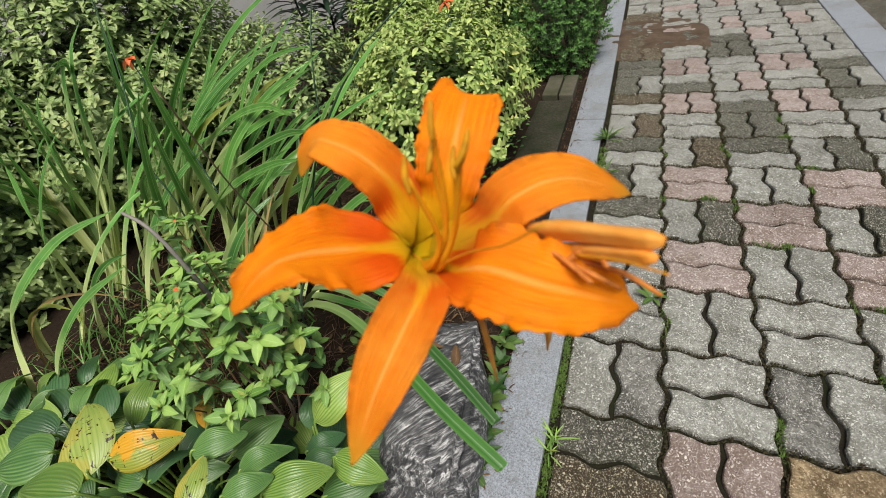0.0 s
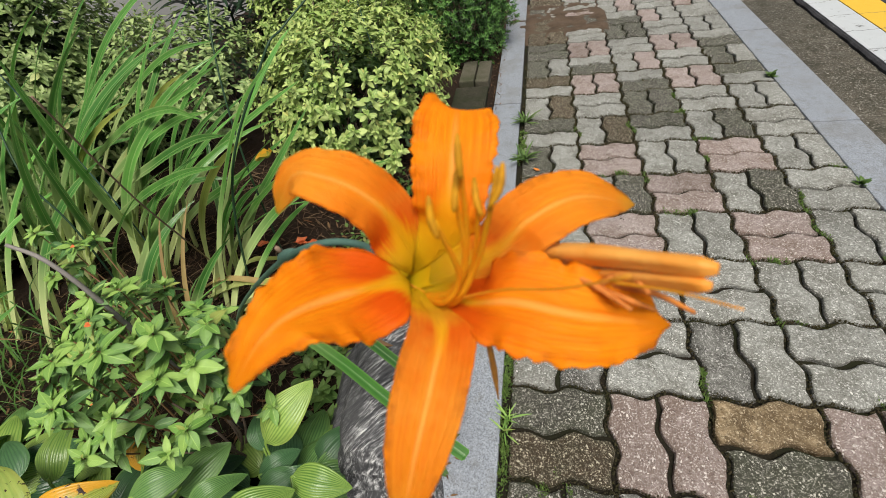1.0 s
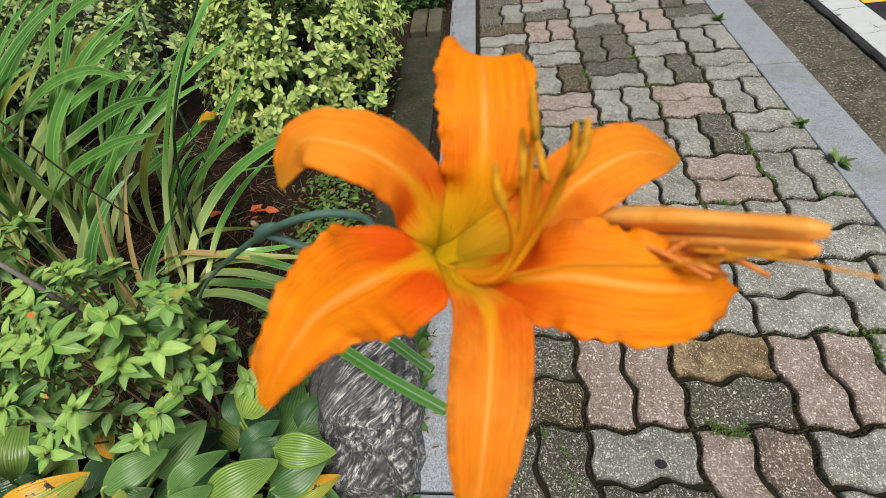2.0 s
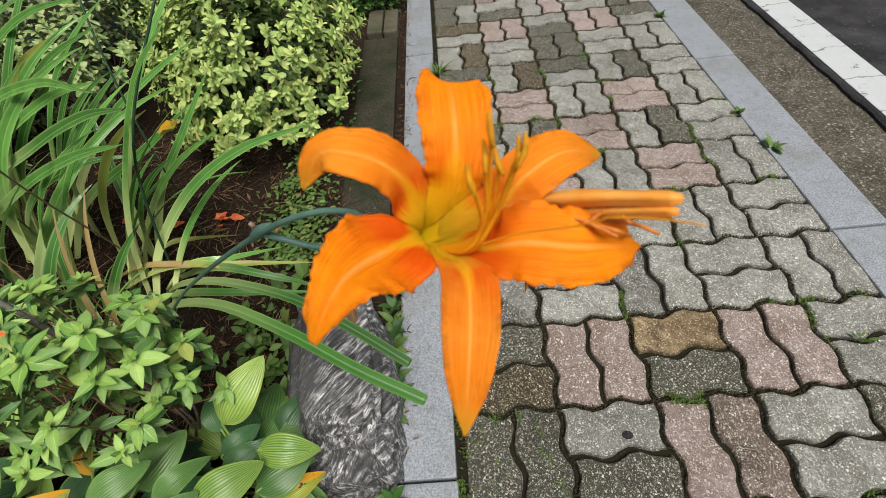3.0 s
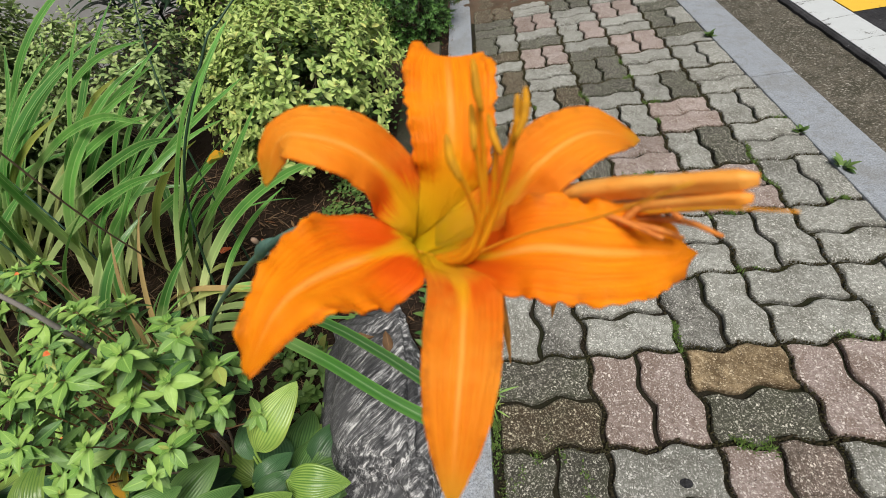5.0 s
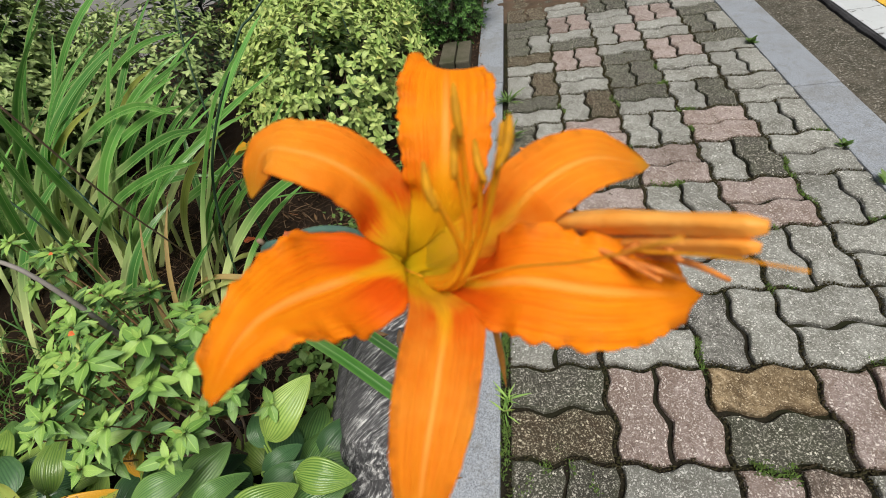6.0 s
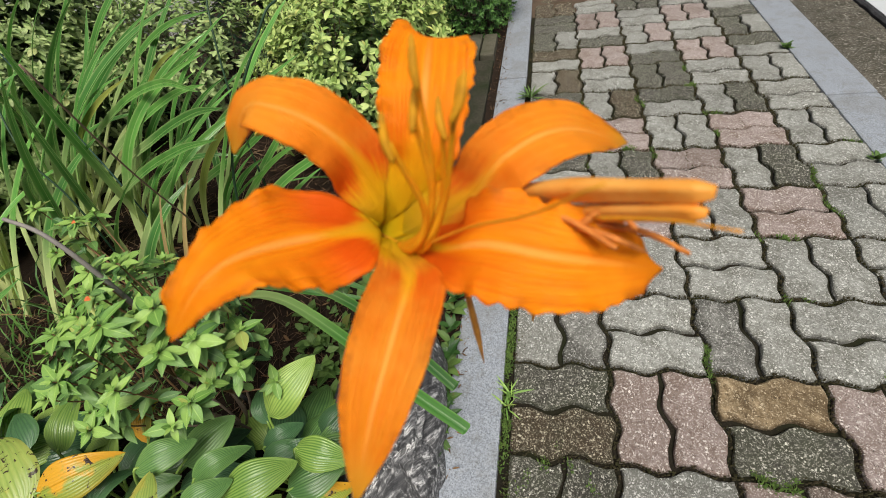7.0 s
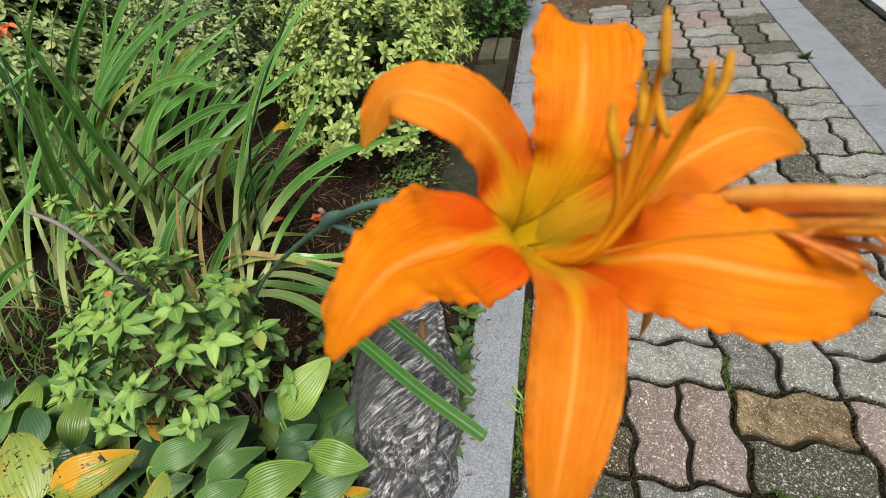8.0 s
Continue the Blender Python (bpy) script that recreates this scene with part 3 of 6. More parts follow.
def marking(name, x0, x1, y0, y1, material, label, wobble=0.004):
    V, n = [], 60
    for i in range(n):
        y = y0 + (y1 - y0) * i / (n - 1)
        w = wobble * noise.noise(Vector((x0 * 3, y * 14, 2)))
        V += [(x0 + w, y, 0.0122), (x0 + w, y, 0.0152), (x1 + w * 0.7, y, 0.0152), (x1 + w * 0.7, y, 0.0122)]
    solid(name, mesh_of(name, V, [q[::-1] for q in grid_faces(n, 4)], smooth=False), material, label, "road marking", kind="structure")


marking("white_line", 1.316, 1.462, -8.0, 16.0, M_WHITE, "cracked white painted line along the road edge")
marking("white_crossline", 1.4665, 4.2, 0.765, 0.912, M_WHITE, "worn white painted bay line on asphalt", 0.0)
marking("yellow_line", 1.4665, 1.63, 1.60, 16.0, M_YELLOW, "worn yellow painted line beside the white one")


def kerb(name, x0, x1, joints, top, label):
    base = thing(name, ((x0 + x1) / 2, joints[0], 0), label, "kerb", kind="structure")
    for y0, y1 in zip(joints, joints[1:]):
        part("kerb_stone", box_bm(x0 + rng.uniform(-0.002, 0.002), x1 + rng.uniform(-0.002, 0.002), y0 + 0.003, y1 - 0.003, -0.12, top + rng.uniform(-0.002, 0.002), 0.006), M_GRANITE, base)
    return base


kerb("kerb_left", -0.385, -0.252, (-3.25, -2.29, -1.33, -0.365, 0.58, 1.52, 2.48, 3.44, 4.4, 5.36, 6.3, 7.3, 8.3, 9.3), 0.004, "blue-grey granite kerb stones edging the bed")
kerb("kerb_right", 0.877, 1.041, (-4.7, -3.7, -2.7, -1.73, -0.755, 0.22, 1.196, 2.17, 3.15, 4.12, 5.1, 6.1, 7.1, 8.1, 9.1), 0.004, "blue-grey granite kerb stones beside the gutter")

# concrete edging behind the kerb
edging = thing("edging", (-0.5, 1.2, 0), "damp dark concrete edging slab with a short weathered block", "edging", kind="structure")
part("slab", box_bm(-0.60, -0.425, 0.35, 1.70, -0.1, 0.025, 0.008), M_SLAB, edging)
part("block", box_bm(-0.585, -0.505, 1.715, 1.98, -0.1, 0.05, 0.008), M_BLOCK, edging)
part("block", box_bm(-0.498, -0.425, 1.712, 1.975, -0.1, 0.047, 0.008), M_BLOCK, edging)

# white building wall behind the bed
wall = thing("wall_west", (-2.9, 2, 0), "white rendered building wall behind the shrubs", "wall", kind="structure")
part("wall_body", box_bm(-3.1, -2.78, -4.0, 9.0, -0.1, 3.2, 0.01), M_WALL, wall)

# ---------- paving ----------
pavement = sheet("pavement", -0.262, 0.9, -3.0, 9.0, 3, 3, lambda x, y: -0.015, M_JOINT, "wavy interlocking concrete pavers with mossy joints", category="pavement")


def wave(s):
    s = s % 1.0
    return float(np.interp(s, (0, 0.08, 0.16, 0.25, 0.35, 0.42, 0.58, 0.65, 0.75, 0.84, 0.92, 1.0), (0, -0.25, -0.30, 0.30, 0.95, 0.85, -0.85, -0.95, -0.30, 0.30, 0.25, 0)))


AMP, GAP = 0.0115, 0.0058


def paver_mesh(kind, flat_left=False, flat_right=False, seed=0.0):
    """One paver in its cell (0..CELL): kinds top, bottom (laid across), left, right (laid along)."""
    h = CELL / 2
    if kind in ("top", "bottom"):
        x0, x1, y0, y1 = 0, CELL, (h if kind == "top" else 0), (CELL if kind == "top" else h)
    else:
        x0, x1, y0, y1 = (h if kind == "right" else 0), (CELL if kind == "right" else h), 0, CELL
    def stations(lo, hi, n):
        lo, hi = lo + GAP, hi - GAP
        inner = np.linspace(lo + 0.020, hi - 0.020, n)
        return [lo, lo, lo + 0.0020, lo + 0.0060, *inner, hi - 0.0060, hi - 0.0020, hi, hi]

    rim_z = (-0.05, -0.008, -0.0022, -0.0004)
    xs, ys = stations(x0, x1, 15 if y1 - y0 < CELL else 5), stations(y0, y1, 5 if y1 - y0 < CELL else 15)
    V, U, nx, ny = [], [], len(xs), len(ys)
    for i, x in enumerate(xs):
        for j, y in enumerate(ys):
            k = min(i, j, nx - 1 - i, ny - 1 - j)
            wx, wy = AMP * wave(y / CELL), -AMP * wave(x / CELL)
            if flat_left and i < 4:
                wx = -0.010
            if flat_right and i > nx - 5:
                wx = -0.016
            if k < 3:
                wx += 0.0034 * noise.noise(Vector((x * 110 + seed, y * 110, 1.0)))
                wy += 0.0034 * noise.noise(Vector((x * 110, y * 110 + seed, 5.0)))
            V.append((x + wx, y + wy, rim_z[k] + 0.0016 * min(0.0, noise.noise(Vector((x * 90, y * 90, seed)))) if k < 4 else 0.0))
            U.append(((0, 0, 0.0, 0.12)[k] if k < 4 else min(0.8, 0.5 + 0.15 * (k - 4)), 0))
    return mesh_of("paver", V, [q[::-1] for q in grid_faces(nx, ny)], U, smooth=False)


# tones of each pair of pavers by row, from the column beside the kerb outwards: g grey, p pink, d dark, b brown, t tan
TONES = {
    -3: "db gd gg pd gg", -2: "dd gd pr gg dg", -1: "db pp td pp gg", 0: "gm gg mg gg gg", 1: "gg gg gg gg gg", 2: "gg pp gg pp gg",
    3: "dg gd pp gd gg", 4: "dg pp gg pp gg", 5: "dg gb dg gd gg", 6: "gb gg dd gg gg", 7: "bg pp gd pp dg", 8: "dg gd gp gg dg",
    9: "dd pp gg pp gd", 10: "bb gg dd gg gg", 11: "bb dd gd pg gg",
}
TONE_MAT = {"g": P_GRAY, "p": P_PINK, "d": P_DARK, "b": P_BROWN, "t": P_TAN, "r": P_RUST, "m": P_MIXED}
paver_cache = {}


def paver_data(kind, fl, fr, tone, form):
    key = (kind, fl, fr, tone, form)
    if key not in paver_cache:
        me = paver_mesh(kind, fl, fr, 7.3 * form)
        me.materials.append(TONE_MAT[tone])
        paver_cache[key] = me
    return paver_cache[key]


def lay_pavers():
    r = random.Random(4)
    rest_v, rest_f, rest_m, tones = [], [], [], "gpdbtmr"
    for j in range(-13, 40):
        row = TONES.get(j, "").split() or ["".join(r.choice("ggggggppddgb" if i else "ggdb") for _ in range(2)) for i in range(5)]
        for i in range(5):
            across = (i - 1 + j) % 2 == 0
            kinds = ("top", "bottom") if across else ("left", "right")
            for kd, tone in zip(kinds, row[i]):
                fl = i == 0 and kd != "right"
                fr = i == 4 and kd != "left"
                lift = r.uniform(-0.0025, 0.0015)
                m = pose((i - 1) * CELL, j * CELL, lift, r.uniform(-0.5, 0.5), r.uniform(-0.5, 0.5), r.uniform(-0.35, 0.35))
                me = paver_data(kd, fl, fr, tone, r.randrange(4))
                if -5 <= j < 25:
                    piece("paver", me, pavement, m)
                else:
                    rest_f += [tuple(v + len(rest_v) for v in p.vertices) for p in me.polygons]
                    rest_v += [m @ v.co for v in me.vertices]
                    rest_m += [tones.index(tone)] * len(me.polygons)
    far = mesh_of("paver_field", rest_v, rest_f, np.ones((len(rest_v), 2)), smooth=False)
    for k in tones:
        far.materials.append(TONE_MAT[k])
    far.polygons.foreach_set("material_index", rest_m)
    tagged(part("paver_field", far, None, pavement), kind="stuff")


# ---------- the daylily in bloom ----------
BLOOM = np.array([-0.185, -0.487, 0.962])
AXIS = unit(np.array([0.187, -0.411, 0.892]))
THROAT = np.array([-1.15, 0.62, -0.25])
TUBE = unit(np.array([0.75, -0.15, 0.55]))


STATION = (0, 0.15, 0.30, 0.42, 0.55, 0.67, 0.79, 0.88, 0.95, 1.0)
OUTLINE = {
    "sepal": (0.30, 0.48, 0.74, 0.92, 1.00, 0.97, 0.80, 0.54, 0.27, 0.03),
    "hooked": (0.22, 0.32, 0.52, 0.90, 1.02, 0.86, 0.58, 0.36, 0.21, 0.06),
    "blunt": (0.22, 0.32, 0.46, 0.66, 0.82, 0.92, 1.00, 0.98, 0.86, 0.50),
    "round": (0.22, 0.32, 0.46, 0.70, 0.94, 1.02, 0.90, 0.68, 0.44, 0.06),
}


def seam(notch):
    """The line along which two neighbouring petals are joined, from the tube's foot to the notch between them and on."""
    d = np.array(notch) - THROAT
    out = unit(d - TUBE * (d @ TUBE))
    pts = [THROAT - 2.1 * TUBE + 0.2 * out, THROAT + 0.30 * out, THROAT + 0.55 * d + 0.10 * out + 0.10 * AXIS, np.array(notch), np.array(notch) + 0.45 * d]
    return lambda u: np.array([np.interp(u, (0, 0.15, 0.29, 0.42, 0.62), [p[k] for p in pts]) for k in range(3)])


def petal_mesh(name, ctrl, half, outline, cup, ruffle, phase, left, right, open_at=2, nu=110, nv=25):
    """A petal along its midrib (centimetres from the bloom's middle), half as wide as given, joined to its neighbours in the throat."""
    line = spline(ctrl, nu)
    seg = np.linalg.norm(np.diff(line, axis=0), axis=1)
    run = np.concatenate([[0], np.cumsum(seg)])
    mouth = np.interp(open_at / (len(ctrl) - 1), np.linspace(0, 1, nu), run)
    u = np.interp(run, (0, mouth, run[-1]), (0, 0.42, 1))
    tan = unit(np.gradient(line, axis=0))
    seams = (seam(left), seam(right))
    V, U = [], []
    for i in range(nu):
        t = u[i]
        side = unit(np.cross(tan[i], AXIS))
        face = unit(np.cross(side, tan[i]))
        w = float(np.interp(t, STATION, OUTLINE[outline])) * half
        free = min(1.0, max(0.0, (t - 0.37) / 0.19))
        free = free * free * (3 - 2 * free)
        for j in range(nv):
            s = 2 * j / (nv - 1) - 1
            edge = abs(s) ** 3
            wob = ruffle * edge * (math.sin(19 * t + phase + (1.7 if s > 0 else 0)) + 0.6 * math.sin(41 * t + 2 * phase) + 0.35 * math.sin(83 * t + phase)) * min(1, 3 * t * t)
            h = cup * (1 - 0.5 * t) * s * s * w + wob * half * 0.16 - 0.018 * math.exp(-((s / 0.10) ** 2)) * half * (1 - t)
            ragged = 1 + ruffle * 0.050 * (math.sin(57 * t + phase) + math.sin(97 * t * t + 2 * phase) + 0.35 * math.sin(171 * t + 3 * phase)) * (abs(s) > 0.95)
            loose = line[i] + side * s * w * ragged + face * h
            joined = line[i] + (seams[s > 0](t) - line[i]) * abs(s) ** 1.25
            V.append(BLOOM + 0.01 * (joined + (loose - joined) * free))
            U.append((t, (s + 1) / 2))
    return mesh_of(name, V, grid_faces(nu, nv), U)


def petal_ctrl(*pts):
    d = np.array(pts[0]) - THROAT
    d = unit(d - TUBE * (d @ TUBE))
    return [THROAT - 2.1 * TUBE + 0.2 * d, THROAT + 0.28 * d, *pts]


def daylily_bloom():
    t = thing("daylily_bloom", (-0.98, 0.02, 0.07), "orange daylily in full bloom on a leaning green stalk", "flower")
    at = lambda *p: BLOOM + 0.01 * np.array(p, float)  # noqa: E731
    petals = (
        ("sepal", M_SEPAL, petal_ctrl((-1.38, 0.93, 1.55), (-1.92, 0.77, 2.85), (-2.8, 0.66, 3.55), (-3.74, 0.82, 3.5), (-4.58, 0.66, 2.42)), 0.83, "sepal", 0.25, 0.25, 0.4, 2),
        ("petal", M_PETAL, petal_ctrl((-1.95, -0.55, 0.80), (-2.84, -2.10, 1.88), (-3.30, -3.10, 2.15), (-3.88, -4.04, 1.56)), 1.42, "hooked", 0.12, 0.5, 1.2, 2),
        ("petal", M_PETAL_TOP, petal_ctrl((-0.62, 0.86, 0.35), (-0.17, 1.06, 1.25), (0.09, 1.46, 2.2), (0.18, 2.36, 3.05), (0.15, 3.6, 3.5), (0.12, 4.0, 3.35)), 1.15, "blunt", 0.3, 0.6, 2.6, 3),
        ("sepal", M_SEPAL, petal_ctrl((-0.1, 0.50, 0.10), (1.20, 0.53, 0.95), (2.18, 0.69, 2.03), (3.41, 1.32, 2.22), (4.97, 2.32, 1.11)), 0.85, "sepal", 0.25, 0.2, 3.3, 3),
        ("petal", M_PETAL_LONG, petal_ctrl((-0.45, 0.05, -0.15), (0.67, -0.78, 0.55), (1.83, -1.23, 1.19), (3.38, -1.5, 1.1), (5.35, -1.15, 0.42)), 1.22, "round", 0.2, 0.75, 4.1, 3),
        ("sepal", M_SEPAL_LOW, petal_ctrl((-0.70, -0.45, 0.0), (0.05, -1.5, 0.50), (0.09, -3.0, 0.55), (-0.11, -4.5, 0.05), (-0.35, -5.81, -0.91)), 0.83, "sepal", 0.3, 0.15, 5.0, 3),
    )
    # notches between neighbours, clockwise from the gap between the lower left and upper left petals
    notch = ((-2.0, 0.25, 1.3), (-0.85, 1.25, 1.55), (0.65, 1.1, 1.25), (1.25, -0.15, 0.85), (0.75, -1.45, 0.62), (-0.75, -1.35, 0.60))
    beside = ((0, 1), (5, 0), (1, 2), (2, 3), (3, 4), (4, 5))
    for (name, mat, ctrl, half, form, cup, ruf, ph, mouth), (p, q) in zip(petals, beside):
        ob = part(name, petal_mesh(name, ctrl, half, form, cup, ruf, ph, notch[p], notch[q], mouth), mat, t)
        mod = ob.modifiers.new("thickness", "SOLIDIFY")
        mod.thickness, mod.offset = 0.0005, -1
    # the cup of the throat, a smooth lining from midrib to seam all round
    ring = []
    for p, k in zip(range(6), (0, 2, 3, 4, 5, 1)):
        ctrl, mouth = petals[k][2], petals[k][8]
        rib = spline(ctrl, 70)
        run = np.concatenate([[0], np.cumsum(np.linalg.norm(np.diff(rib, axis=0), axis=1))])
        at_u = np.interp(run, (0, np.interp(mouth / (len(ctrl) - 1), np.linspace(0, 1, 70), run), run[-1]), (0, 0.42, 1))
        ring += [seam(notch[p]), lambda u, rib=rib, at_u=at_u: np.array([np.interp(u, at_u, rib[:, q]) for q in range(3)])]
    V, U, n = [], [], 96
    for i in range(16):
        u = 0.06 + 0.15 * i / 15
        knots = np.array([g(u) for g in ring])
        for _ in range(2):
            knots = knots + (1 - i / 15) * (0.25 * (np.roll(knots, 1, axis=0) + np.roll(knots, -1, axis=0)) - 0.5 * knots)
        loop = spline(np.vstack([knots[-2:], knots, knots[:2]]), 15 * 8 + 1)[16:112]
        mid = loop.mean(axis=0)
        for j in range(n + 1):
            q = loop[j % n]
            V.append(BLOOM + 0.01 * (q + (mid - q) * 0.06 + 0.03 * AXIS))
            U.append((i / 15, j / n))
    part("throat", mesh_of("throat", V, grid_faces(16, n + 1), U), M_THROAT, t, "yellow-green cup of the throat")
    foot = THROAT - 2.1 * TUBE
    base = spline([at(*(foot - 1.0 * TUBE)), at(*foot), at(*(foot + 1.2 * TUBE))], 12)
    part("flower_tube", tube_mesh("flower_tube", base, np.linspace(0.0021, 0.0034, 12), 14), M_STYLE, t, "yellow-green flower tube")
    # stamens: curved filaments with long anthers
    tips = ((1.55, -1.0, 4.2, 0.5), (0.98, -0.85, 4.85, -0.2), (0.44, -1.45, 3.9, -0.6), (1.62, -1.15, 4.4, 0.9), (0.8, -0.9, 4.1, 0.1), (1.2, -0.6, 3.7, -0.5))
    for n, (x, y, z, lean) in enumerate(tips):
        a = THROAT + np.array([0.12 * math.cos(n), 0.12 * math.sin(n), -0.6])
        line = spline([at(*a), at(-0.05 + 0.2 * x, 0.2 * y - 0.62, 0.55 + 0.06 * n), at(0.48 + 0.35 * x, 0.45 * y - 0.45, 0.5 * z), at(x, y, z)], 20)
        fil = part("filament", tube_mesh("filament", line, np.interp(np.linspace(0, 1, 20), (0, 0.35, 1), (0.0014, 0.0009, 0.0005)), 8), M_FILAMENT, t)
        d = unit(np.array([0.25 * lean, 0.45, 0.55 + 0.2 * math.sin(n)]))
        al = spline([at(x, y, z) - 0.0035 * d, at(x, y, z) + 0.001 * np.array([lean, 0, 0.4]), at(x, y, z) + 0.005 * d], 9)
        part("anther", tube_mesh("anther", al, (0.0004, 0.0006, 0.0007, 0.0008, 0.0008, 0.0008, 0.0007, 0.0006, 0.0003), 8), M_ANTHER, fil)
    # style: the longest thread, reaching out over a petal
    part("style", tube_mesh("style", spline([at(*(THROAT - 0.4 * TUBE)), at(-0.2, -0.35, 0.05), at(0.35, -0.85, 0.75), at(1.6, -1.6, 2.05), at(2.75, -2.5, 3.2), at(3.68, -3.24, 4.39)], 26), np.linspace(0.00042, 0.00022, 26), 7), M_STYLE, t)
    # spent blooms: two closed, withered tubes on the same stalk
    for pts, r0, r1 in ((((0.6, 2.6, -1.6), (1.7, 1.2, 0.2), (3.3, -0.2, 1.75), (5.5, -1.8, 3.0)), 0.0031, 0.0020), (((1.0, 2.4, -1.8), (2.2, 0.95, -0.1), (3.9, -0.55, 1.45), (5.42, -1.96, 2.72)), 0.0024, 0.0015)):
        line = spline([at(*p) for p in pts], 30)
        rad = np.interp(np.linspace(0, 1, 30), (0, 0.12, 0.8, 0.96, 1.0), (0.0015, r0, r1 * 1.15, r1, r1 * 0.45))
        rad = rad * (1 + 0.07 * np.sin(np.linspace(0, 20, 30)))
        v, f = tube(line, rad, 18)
        v = np.array(v).reshape(30, 18, 3)
        for i in range(30):
            ridge = 1 + 0.17 * np.cos(3 * np.arange(18) * 2 * math.pi / 18 + 0.05 * i) + 0.08 * np.sin(7 * np.arange(18) + 0.4 * i)
            v[i] = line[i] + (v[i] - line[i]) * ridge[:, None]
        part("spent_bloom", mesh_of("spent_bloom", v.reshape(-1, 3), f), M_SPENT, t, "closed withered pale orange bloom")
    for k, (p, q, c) in enumerate((((3.3, -0.4, 1.1), (5.74, -1.15, 0.88), (4.8, -1.0, 1.35)), ((3.6, -0.9, 1.3), (4.6, -1.5, 1.9), (4.2, -0.9, 1.9)), ((3.2, -0.5, 1.2), (4.9, -1.2, 1.0), (4.2, -1.3, 1.5)), ((2.7, -0.2, 1.0), (4.3, -1.6, 1.5), (3.4, -0.8, 1.5)))):
        part("withered_thread", tube_mesh("withered_thread", spline([at(*p), at(*c), at(*q)], 14), np.linspace(0.0009, 0.0005, 14), 7), M_WITHER, t)
    # dry bracts hanging behind the bloom
    for p, q, c, w in (((0.9, -0.2, -1.8), (0.9, 0.2, -6.6), (0.92, 0.0, -4.2), 0.0012), ((2.4, 1.5, -3.4), (2.6, 1.58, -5.88), (2.65, 1.6, -4.6), 0.0016)):
        part("dry_bract", tube_mesh("dry_bract", spline([at(*p), at(*c), at(*q)], 12), np.interp(np.linspace(0, 1, 12), (0, 0.5, 1), (0.0009, w, 0.0002)), 7), M_BRACT, t)
    part("withered_thread", tube_mesh("withered_thread", spline([at(3.9, -1.2, 1.9), at(4.8, -2.1, 2.7), at(5.55, -2.85, 3.2)], 14), np.linspace(0.0004, 0.0002, 14), 7), M_STYLE, t)
    # stalk with a node and a side branch
    stalk = [(-0.98, 0.02, 0.07), (-0.86, -0.06, 0.26), (-0.707, -0.158, 0.452), (-0.50, -0.29, 0.69), (-0.297, -0.413, 0.898), (-0.235, -0.436, 0.930), tuple(at(*(foot - 0.9 * TUBE)))]
    sc = part("stalk", tube_mesh("stalk", spline(stalk, 60), np.interp(np.linspace(0, 1, 60), (0, 0.6, 1), (0.0030, 0.0018, 0.0015)), 10), M_SCAPE, t)
    part("node", tube_mesh("node", spline([(-0.308, -0.407, 0.887), (-0.297, -0.412, 0.899), (-0.286, -0.417, 0.907)], 8), (0.0022, 0.0028, 0.0034, 0.0037, 0.0034, 0.0030, 0.0026, 0.0019), 10), M_SCAPE, sc)
    part("side_branch", tube_mesh("side_branch", spline([(-0.295, -0.413, 0.897), (-0.268, -0.42, 0.890), (-0.235, -0.43, 0.895), (-0.20, -0.45, 0.90)], 16), np.interp(np.linspace(0, 1, 16), (0, 0.3, 1), (0.0022, 0.0017, 0.0014)), 10), M_SCAPE, sc)
    for p, d in (((-0.299, -0.411, 0.901), (-0.2, -0.3, 1.0)), ((-0.262, -0.421, 0.889), (0.1, -0.4, -1.0)), ((-0.228, -0.434, 0.895), (0.2, -0.4, -0.9)), ((-0.204, -0.448, 0.899), (0.9, -0.3, 0.2))):
        p, d = np.array(p), unit(np.array(d))
        part("cut_stub", tube_mesh("cut_stub", [p, p + 0.003 * d, p + 0.005 * d], (0.0010, 0.0014, 0.0011), 10), M_STUB, sc, "dry brown scar of a dropped bloom")
    return t


daylily_bloom()


# ---------- strap leaves ----------
def blade_mesh(line, width, roll=0.0, fold=0.35, nv=7, cut=False):
    line = np.asarray(line, float)
    n = len(line)
    tan = unit(np.gradient(line, axis=0))
    side = unit(np.cross(tan, np.array([0, 0, 1.0])) + 1e-6)
    for i in range(1, n):
        if side[i] @ side[i - 1] < 0:
            side[i] = -side[i]
    up = np.cross(side, tan)
    V, U = [], []
    for i in range(n):
        t = i / (n - 1)
        a = roll * (0.6 + 0.4 * t)
        s_, u_ = side[i] * math.cos(a) + up[i] * math.sin(a), up[i] * math.cos(a) - side[i] * math.sin(a)
        w = width / 2 * float(np.interp(t, (0, 0.15, 0.45, 0.75, 0.92, 1), (0.7, 0.85, 1.0, 1.0, 0.9, 0.5) if cut else (0.75, 0.9, 1.0, 0.72, 0.30, 0.03)))
        f = fold * float(np.interp(t, (0, 0.3, 1), (2.2, 1.0, 0.4)))
        for j in range(nv):
            s = 2 * j / (nv - 1) - 1
            V.append(line[i] + s_ * s * w + u_ * (abs(s) * w * f))
            U.append((t, (s + 1) / 2))
    return mesh_of("leaf", V, grid_faces(n, nv), U)


